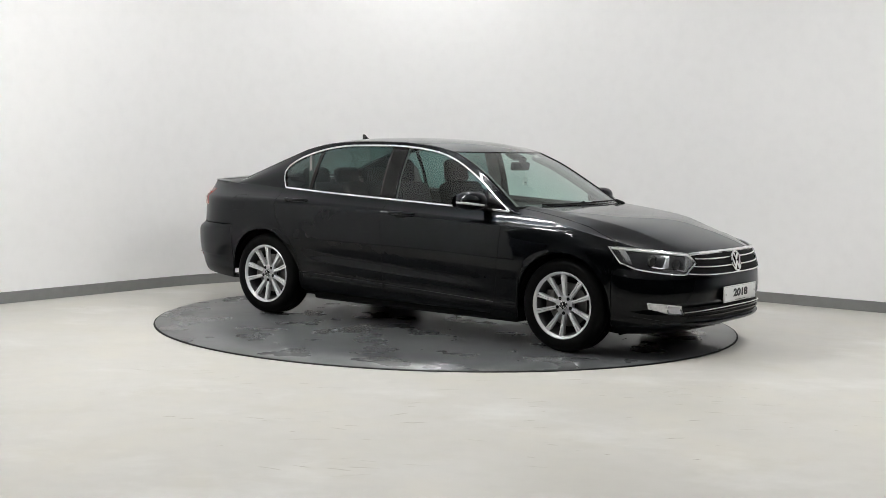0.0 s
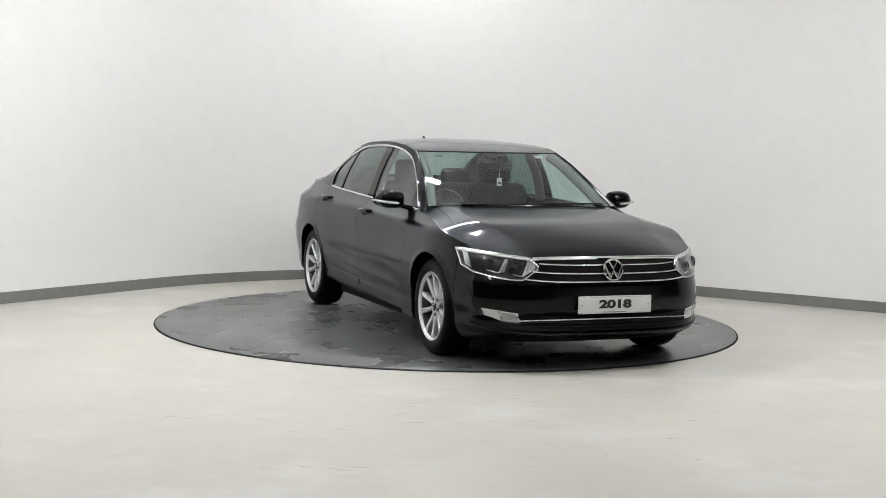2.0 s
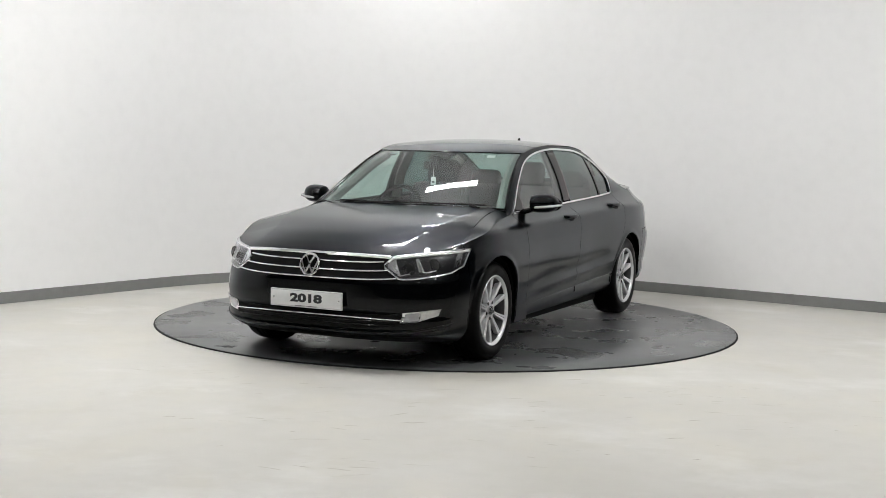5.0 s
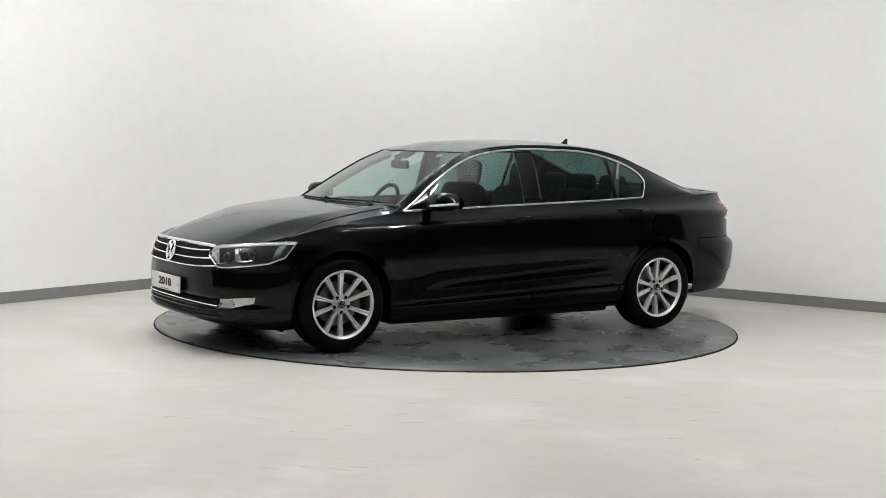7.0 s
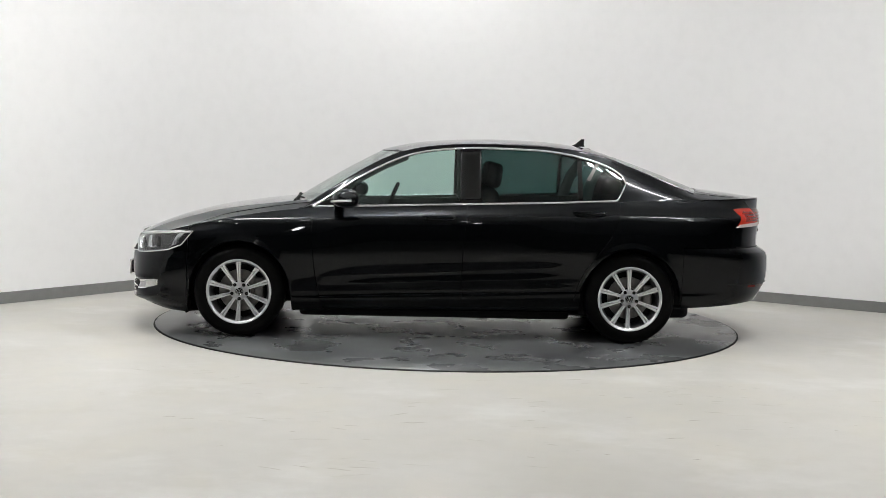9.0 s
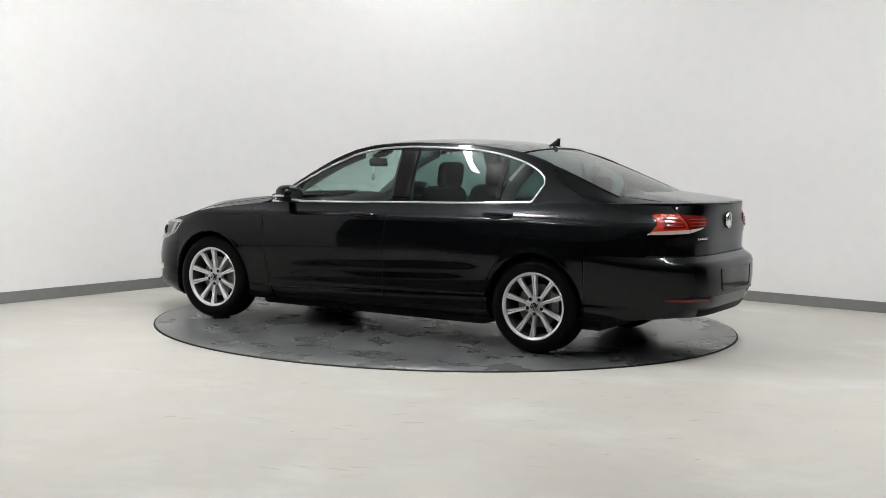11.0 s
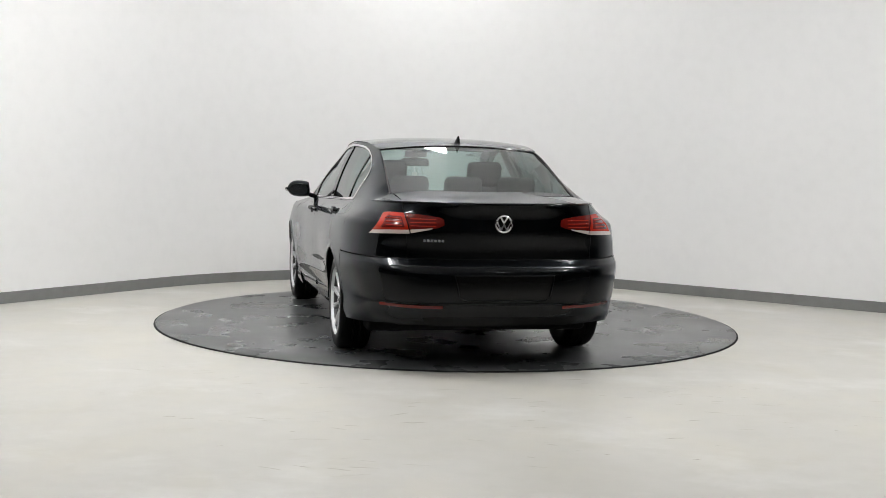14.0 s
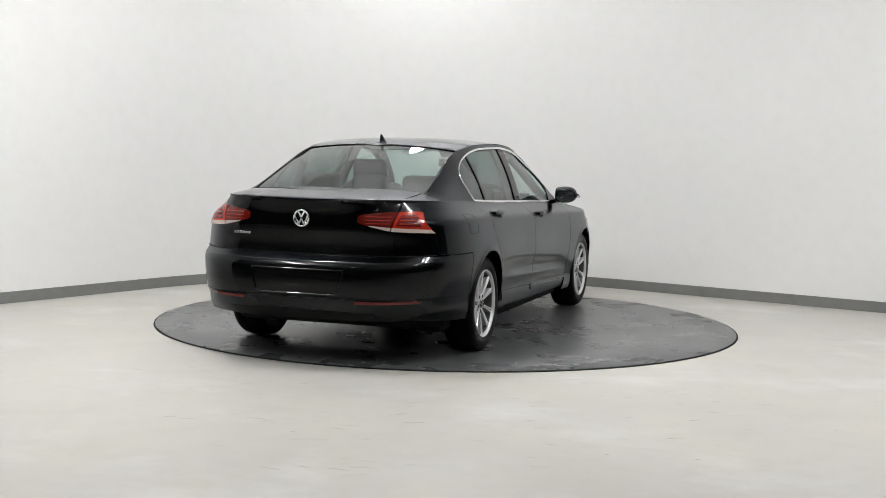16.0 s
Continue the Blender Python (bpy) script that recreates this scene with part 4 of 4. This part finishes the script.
def build_tail(car, rear, boot):
    for s in (1, -1):
        def patch(name, top, low, mat, parent, label, push=0.006):
            return end_patch(top, low, 16, 6, rear_x, push, 0.02, s).make(name, mat, parent, label)
        outer = patch("tail_light", [(0.603, 0.980), (0.66, 0.982), (0.68, 0.980), (0.706, 0.974)], [(0.576, 0.858), (0.66, 0.855), (0.73, 0.850), (0.792, 0.847)], RED_LENS, car, "red tail light with a pale lower strip")
        patch("reverse_strip", [(0.580, 0.880), (0.69, 0.876), (0.776, 0.868)], [(0.576, 0.857), (0.69, 0.852), (0.794, 0.846)], CLEAR_STRIP, outer, "pale reversing strip", 0.010)
        inner = patch("boot_light", [(0.372, 0.948), (0.40, 0.960), (0.48, 0.971), (0.596, 0.980)], [(0.370, 0.912), (0.40, 0.898), (0.48, 0.878), (0.569, 0.859)], RED_DARK, boot, "dark red boot light")
        patch("reverse_strip", [(0.44, 0.893), (0.50, 0.887), (0.573, 0.881)], [(0.45, 0.885), (0.51, 0.872), (0.569, 0.859)], CLEAR_STRIP, inner, "pale reversing strip", 0.010)
        patch("dark_field", [(0.618, 0.958), (0.68, 0.960), (0.694, 0.954)], [(0.604, 0.894), (0.67, 0.891), (0.735, 0.887)], RED_DARK, outer, "dark red inner field", 0.009)
        for z in (0.905, 0.926, 0.947):
            g = Geo().tube([(rear_x(y, z) - 0.012, y * s, z) for y in steps(0.622, 0.705, 8)], 0.0042, 6)
            g.make("light_bar", RED_LENS, outer, "red light bar")
            g = Geo().tube([(rear_x(y, z) - 0.010, y * s, z) for y in steps(0.42, 0.570, 8)], 0.0035, 6)
            g.make("light_bar", RED_LENS, inner, "red light bar")
        end_patch([(0.38, 0.421), (0.55, 0.423), (0.74, 0.428)], [(0.38, 0.403), (0.55, 0.404), (0.74, 0.411)], 12, 2, rear_x, 0.004, 0.01, s).make("rear_reflector", RED_DARK, rear, "slim dark red reflector")
    build_emblem(boot, rear_x(0, 0.926) - 0.010, 0.924, -1, 0.050, 0)
    # model badge as plain bars
    for k in range(6):
        y = 0.486 - 0.022 * k
        part("badge_bar", box(0.004, 0.017, 0.017, bevel=0.002, at=(rear_x(y, 0.815) - 0.003, y, 0.815), turn=(12, 0, 0), segments=1), CHROME, boot, "small chrome badge bar")
    # plate recess and lower lines
    end_patch([(y, 0.605) for y in steps(-0.30, 0.30, 6)], [(y, 0.465) for y in steps(-0.27, 0.27, 6)], 16, 4, rear_x, 0.003, 0.01).make("plate_recess", GLOSS_BLACK, rear, "empty black plate recess")
    edge = [(-0.315, 0.612), (0.315, 0.612), (0.285, 0.475), (0.255, 0.458), (-0.255, 0.458), (-0.285, 0.475)]
    Geo().tube([(rear_x(y, z) - 0.003, y, z) for y, z in (along(edge + edge[:1], t) for t in steps(0, 1, 72)[:-1])], 0.0042, 6, closed=True).make("recess_edge", PAINT, rear)
    strip(-0.73, 0.73, 0.437, 0.004, 0.001, rear_x, 40).make("bumper_crease", PAINT, rear)
    end_patch([(y, 0.345) for y in steps(-0.50, 0.50, 6)], [(y, 0.294) for y in steps(-0.46, 0.46, 6)], 20, 3, rear_x, 0.003, 0.01).make("diffuser", MATT_BLACK, rear, "black rear diffuser")
    # aerial
    rows = []
    for t in steps(0, 1, 10):
        w = 0.022 * (1 - t) ** 0.8 + 0.003
        x0, l = lerp(-1.09, -1.135, t ** 0.8), lerp(0.062, 0.012, t ** 0.6)
        z = 1.400 + 0.060 * t
        rows.append([(x0 + l * math.cos(a), w * math.sin(a), z) for a in steps(0, 2 * math.pi, 14)[:-1]])
    rows.append([(rows[-1][0][0] - 0.012, 0, 1.461)] * 14)
    Geo().grid(rows, closed=True).make("aerial", GLOSS_BLACK, car, "black shark-fin roof aerial")


def build_mirror(car, s):
    rows = []
    for k in range(13):
        t = k / 12
        y = lerp(0.838, 1.046, t)
        r = (1 - abs(2 * t - 0.85) ** 2.6 * (1.0 if t > 0.42 else 0.6)) if 0 < t < 1 else 0.02
        r = max(0.02, r) ** 0.55
        cxm, czm = 0.652 - 0.035 * t, 0.996 + 0.006 * t
        col = []
        for a in steps(0, 2 * math.pi, 24)[:-1]:
            ca, sa = math.cos(a), math.sin(a)
            dx = (0.100 if ca > 0 else 0.085) * r * math.copysign(abs(ca) ** 0.8, ca)
            dz = (0.072 if sa > 0 else 0.062) * r * math.copysign(abs(sa) ** 0.8, sa)
            col.append((cxm + dx, y * s, czm + dz))
        rows.append(col)
    cap = Geo().grid(rows, closed=True).make("door_mirror", PAINT, car, "painted door mirror with indicator strip")
    g = Geo()
    g.tube([(0.72, 0.875 * s, 0.976), (0.745, 0.92 * s, 0.978), (0.735, 0.98 * s, 0.983), (0.692, 1.030 * s, 0.990), (0.60, 1.042 * s, 0.994)], 0.0085, 8).make("indicator_strip", PALE, cap, "pale indicator strip")
    part("mirror_arm", box(0.07, 0.11, 0.035, bevel=0.012, at=(0.70, 0.815 * s, 0.945), turn=(18 * s, 0, 0)), GLOSS_BLACK, cap, "black mirror arm")
    g = Geo()
    rows = [[(0.544, (0.948 + 0.078 * q * math.cos(a)) * s, 0.995 + 0.050 * q * math.sin(a)) for a in steps(0, 2 * math.pi, 24)[:-1]] for q in (1.0, 0.5, 0.01)]
    g.grid(rows, closed=True).make("mirror_glass", CHROME, cap, "mirror glass")


def build_wheel(car, x, y, s):
    """Outer side towards +y times s."""
    wheel = new("wheel")
    wheel.parent = car
    wheel.matrix_basis = pose(x, y * s, HUB_Z, 0, 0, 0 if s > 0 else 180)
    tagged(wheel, "black tyre on a ten-spoke silver alloy wheel")
    g = Geo()
    R = WHEEL_R
    g.lathe([(0.215, 0.025), (0.226, 0.030), (0.240, 0.036), (0.262, 0.040), (0.285, 0.040), (0.303, 0.034), (0.314, 0.022), (0.320, 0.008), (R, -0.012), (R, -0.045), (R - 0.006, -0.047), (R - 0.006, -0.053), (R, -0.055),
             (R, -0.086), (R - 0.006, -0.088), (R - 0.006, -0.094), (R, -0.096), (R, -0.128), (R - 0.006, -0.130), (R - 0.006, -0.136), (R, -0.138), (0.318, -0.160), (0.30, -0.172), (0.26, -0.176), (0.215, -0.165)], 72)
    g.make("tyre", RUBBER, wheel, "black rubber tyre", sharp=50)
    g = Geo()
    g.lathe([(0.222, 0.020), (0.231, 0.030), (0.232, 0.034), (0.229, 0.037), (0.221, 0.035), (0.214, 0.026), (0.211, 0.018)], 72)
    Geo().lathe([(0.2115, 0.018), (0.206, 0.008), (0.196, -0.03), (0.194, -0.15), (0.215, -0.165)], 72).make("barrel", BARREL, wheel, "inner rim barrel, coloured dark for shade")
    rim = g.make("rim", ALLOY, wheel, "machined alloy rim", sharp=50)
    for k in range(10):
        a = math.pi / 2 + 2 * math.pi * k / 10 + (0.035 if k % 2 else -0.035)
        ca, sa = math.cos(a), math.sin(a)
        g = Geo()
        rows = []
        for r, w, d in ((0.040, 0.0105, 0.002), (0.065, 0.0115, 0.003), (0.10, 0.012, 0.008), (0.15, 0.0142, 0.014), (0.195, 0.0175, 0.019), (0.214, 0.019, 0.022)):
            prof = [(-w, d - 0.032), (-w, d - 0.004), (-w * 0.82, d), (-w * 0.16, d + 0.0005), (0, d - 0.010), (w * 0.16, d + 0.0005), (w * 0.82, d), (w, d - 0.004), (w, d - 0.032)]
            rows.append([(r * ca - o * sa, h, r * sa + o * ca) for o, h in prof])
        g.grid(rows).make("spoke", ALLOY, rim, sharp=30)
    g = Geo().lathe([(0.066, -0.03), (0.066, 0.0), (0.060, 0.004), (0.034, 0.004), (0.033, 0.008), (0.030, 0.010)], 40)
    g.make("hub", ALLOY_DARK, rim, "grey wheel hub")
    cap = Geo().lathe([(0.031, 0.006), (0.030, 0.012), (0.026, 0.0135), (0.001, 0.014)], 32).make("hub_cap", GLOSS_BLACK, wheel, "black hub cap with a silver mark")
    Geo().tube([(0.027 * math.cos(a), 0.0135, 0.027 * math.sin(a)) for a in steps(0, 2 * math.pi, 24)[:-1]], 0.0025, 6, closed=True).make("cap_ring", CHROME, cap)
    g = Geo()
    for xa, za, xb, zb in ((-0.012, 0.02, 0, 0), (0.012, 0.02, 0, 0), (-0.02, 0.008, -0.008, -0.02), (0.02, 0.008, 0.008, -0.02), (-0.008, -0.02, 0, -0.004), (0.008, -0.02, 0, -0.004)):
        g.tube([(xa, 0.0145, za), (xb, 0.0145, zb)], 0.002, 4)
    g.make("cap_mark", CHROME, cap)
    for k in range(5):
        a = math.pi / 2 + 2 * math.pi * (k + 0.5) / 5
        g = Geo().lathe([(0.0125, -0.012), (0.0125, 0.004), (0.009, 0.006), (0.001, 0.006)], 12, (0.0545 * math.cos(a), 0.0, 0.0545 * math.sin(a)))
        g.make("wheel_bolt", GLOSS_BLACK, rim, "black bolt cap")
    g = Geo().lathe([(0.075, -0.03), (0.078, -0.055), (0.150, -0.055), (0.152, -0.062), (0.150, -0.078), (0.07, -0.078)], 48)
    g.make("brake_disc", STEEL, wheel, "worn steel brake disc", sharp=50)
    part("brake_caliper", box(0.07, 0.055, 0.15, bevel=0.015, at=(-0.135 if s > 0 else 0.135, -0.06, 0.02), turn=(0, 0, 0)), STEEL, wheel, "grey brake caliper")
    g = Geo().lathe([(0.001, -0.085), (0.19, -0.09), (0.192, -0.10)], 32)
    g.make("dust_shield", MATT_BLACK, wheel)
    return wheel


def build_seat(car, x, y, wide=0.50, rear=False):
    seat = part("rear_seat" if rear else "front_seat", joined(box(0.50, wide, 0.16, 0.06, (x + 0.16, y, 0.56), (0, -6, 0))), CABIN, car, "dark fabric car seat")
    top = 1.02 if rear else 1.06
    part("backrest", joined(box(0.16, wide, 0.64, 0.07, (x - 0.13, y, 0.78 if not rear else 0.75), (0, -17, 0))), CABIN, seat)
    part("headrest", box(0.10, 0.27, 0.19, 0.045, (x - 0.255, y, top + 0.115 - (0.05 if rear else 0)), (0, -8, 0)), CABIN, seat)
    for dy in (-0.06, 0.06):
        part("headrest_post", box(0.012, 0.012, 0.14, 0.004, (x - 0.25, y + dy, top)), STEEL, seat)
    return seat


def build_inside(car):
    part("underbody", joined(box(3.7, 1.16, 0.18, 0.05, (-0.05, 0, 0.31)), box(1.95, 1.56, 0.12, 0.03, (0.0, 0, 0.21)), box(0.75, 1.2, 0.35, 0.06, (1.55, 0, 0.42))), MATT_BLACK, car, "black underbody")
    part("cabin_tub", joined(box(2.6, 1.50, 0.45, 0.04, (-0.55, 0, 0.40)), box(0.7, 1.0, 0.45, 0.05, (-1.85, 0, 0.62)), box(0.25, 1.45, 0.5, 0.05, (0.88, 0, 0.62))), CABIN, car, "dark cabin floor and boot trim")
    for c in (HUB_X, -HUB_X):
        for s in (1, -1):
            rows = []
            for a in steps(radians(2), radians(178), 20):
                rows.append([(c + q * math.cos(a), y * s, HUB_Z + q * math.sin(a)) for q, y in ((ARCH_R - 0.006, 0.885), (ARCH_R + 0.002, 0.87), (ARCH_R + 0.004, 0.60), (0.1, 0.58))])
            Geo().grid(rows).make("arch_liner", MATT_BLACK, car, "black wheel arch liner")
    for s in (1, -1):
        rows = []
        for x in steps(-1.9, 0.92, 30):
            e = edge_height(x)
            rows.append([(x, (skin_y(x, e) - 0.01) * s, e - 0.004), (x, (skin_y(x, e) - 0.09) * s, e - 0.012), (x, (skin_y(x, e) - 0.12) * s, e - 0.10), (x, 0.72 * s, 0.45)])
        Geo().grid(rows).make("door_card", CABIN, car, "dark inner door trim", solid=0.004)
    # dashboard, shelf
    rows = []
    for i in range(17):
        u = -1 + i / 8
        rows.append([(lerp(1.00, 0.86, u * u) - d, 0.70 * u, z + (0.03 * math.exp(-((u * 0.7 + 0.36) / 0.16) ** 2) if 0.1 < d < 0.5 else 0)) for d, z in ((0.0, 0.935), (0.15, 0.945), (0.32, 0.950), (0.42, 0.935), (0.47, 0.88), (0.45, 0.70))])
    Geo().grid(rows).make("dashboard", CABIN, car, "dark dashboard", solid=0.01)
    rows = [[(x, 0.62 * u, z) for x, z in ((-1.36, 0.98), (-1.45, 1.00), (-1.85, 1.03), (-1.93, 1.05))] for u in steps(-1, 1, 8)]
    Geo().grid(rows).make("parcel_shelf", CABIN, car, "dark parcel shelf", solid=0.01)
    part("brake_light_box", box(0.10, 0.26, 0.035, 0.01, (-1.80, 0, 1.066)), MATT_BLACK, car, "high brake light housing")
    for x, y, r in ((-0.18, 0.37, False), (-0.18, -0.37, False), (-1.06, 0.38, True), (-1.06, -0.38, True), (-1.06, 0.0, True)):
        build_seat(car, x, y, 0.50 if not r else (0.44 if y else 0.32), r)
    # steering wheel on the right-hand side
    m = pose(0.37, -0.37, 0.90, 0, -24, 0)
    ring = [m @ Vector((0, 0.185 * math.cos(a), 0.185 * math.sin(a))) for a in steps(0, 2 * math.pi, 32)[:-1]]
    sw = Geo().tube(ring, 0.016, 8, closed=True).make("steering_wheel", MATT_BLACK, car, "black steering wheel")
    g = Geo()
    for a in (0.05, math.pi - 0.05, -math.pi / 2):
        g.tube([m @ Vector((0.01, 0, 0)), m @ Vector((0, 0.18 * math.cos(a), 0.18 * math.sin(a)))], 0.018, 6)
    g.make("wheel_spokes", MATT_BLACK, sw)
    part("airbag_cover", box(0.05, 0.13, 0.12, 0.025, (0.38, -0.37, 0.90), (0, -24, 0)), CABIN, sw)
    # rear-view mirror, tag and stickers
    mir = part("rear_view_mirror", box(0.035, 0.235, 0.065, 0.018, (0.445, 0, 1.240), (0, 8, 0)), MATT_BLACK, car, "black rear-view mirror")
    part("mirror_mount", joined(box(0.04, 0.05, 0.07, 0.01, (0.465, 0, 1.275)), box(0.10, 0.18, 0.020, 0.01, (0.405, 0, 1.312), (0, 28, 0))), MATT_BLACK, mir)
    tag = part("hanging_tag", box(0.006, 0.042, 0.060, 0.004, (0.50, -0.01, 1.125)), WHITE_PLASTIC, car, "small white tag hanging from the mirror")
    part("tag_print", box(0.002, 0.022, 0.012, 0.0, (0.504, -0.01, 1.118)), INK, tag)
    part("cord", box(0.002, 0.003, 0.06, 0.0, (0.50, -0.01, 1.185)), WHITE_PLASTIC, tag)
    part("windscreen_sticker", box(0.003, 0.062, 0.030, 0.0, (0.345, 0.385, 1.315), (0, -57, 0)), WHITE_PLASTIC, car, "white windscreen sticker")
    part("windscreen_sticker", box(0.003, 0.06, 0.018, 0.0, (0.345, -0.44, 1.31), (0, -57, 0)), LAMP_DARK, car, "small grey windscreen sticker")


def build_car():
    car = tagged(new("car"), "dark grey saloon car with chrome window trim and alloy wheels", "car")
    bumper, rear, boot = build_panels(car)
    build_cabin_sides(car)
    build_screens(car)
    build_front(car, bumper)
    build_tail(car, rear, boot)
    for s in (1, -1):
        build_mirror(car, s)
        for x in (HUB_X, -HUB_X):
            build_wheel(car, x, 0.857, s)
    build_inside(car)
    return car


build_room()
build_lights()
build_scuffs()
TURNTABLE = build_turntable()
build_disc_marks(TURNTABLE)
CAR = build_car()


def motions():
    """The turntable carries the car round at an even rate."""
    turn, ride = [], []
    for k in range(33):
        t = 0.5 * k
        m = pose(0, 0, 0, 0, 0, TURN_START + TURN_RATE * t)
        turn.append((t, m))
        ride.append((t, m @ Matrix.Translation((*CAR_OFF, 0.0))))
    walk(TURNTABLE, turn)
    walk(CAR, ride)


motions()
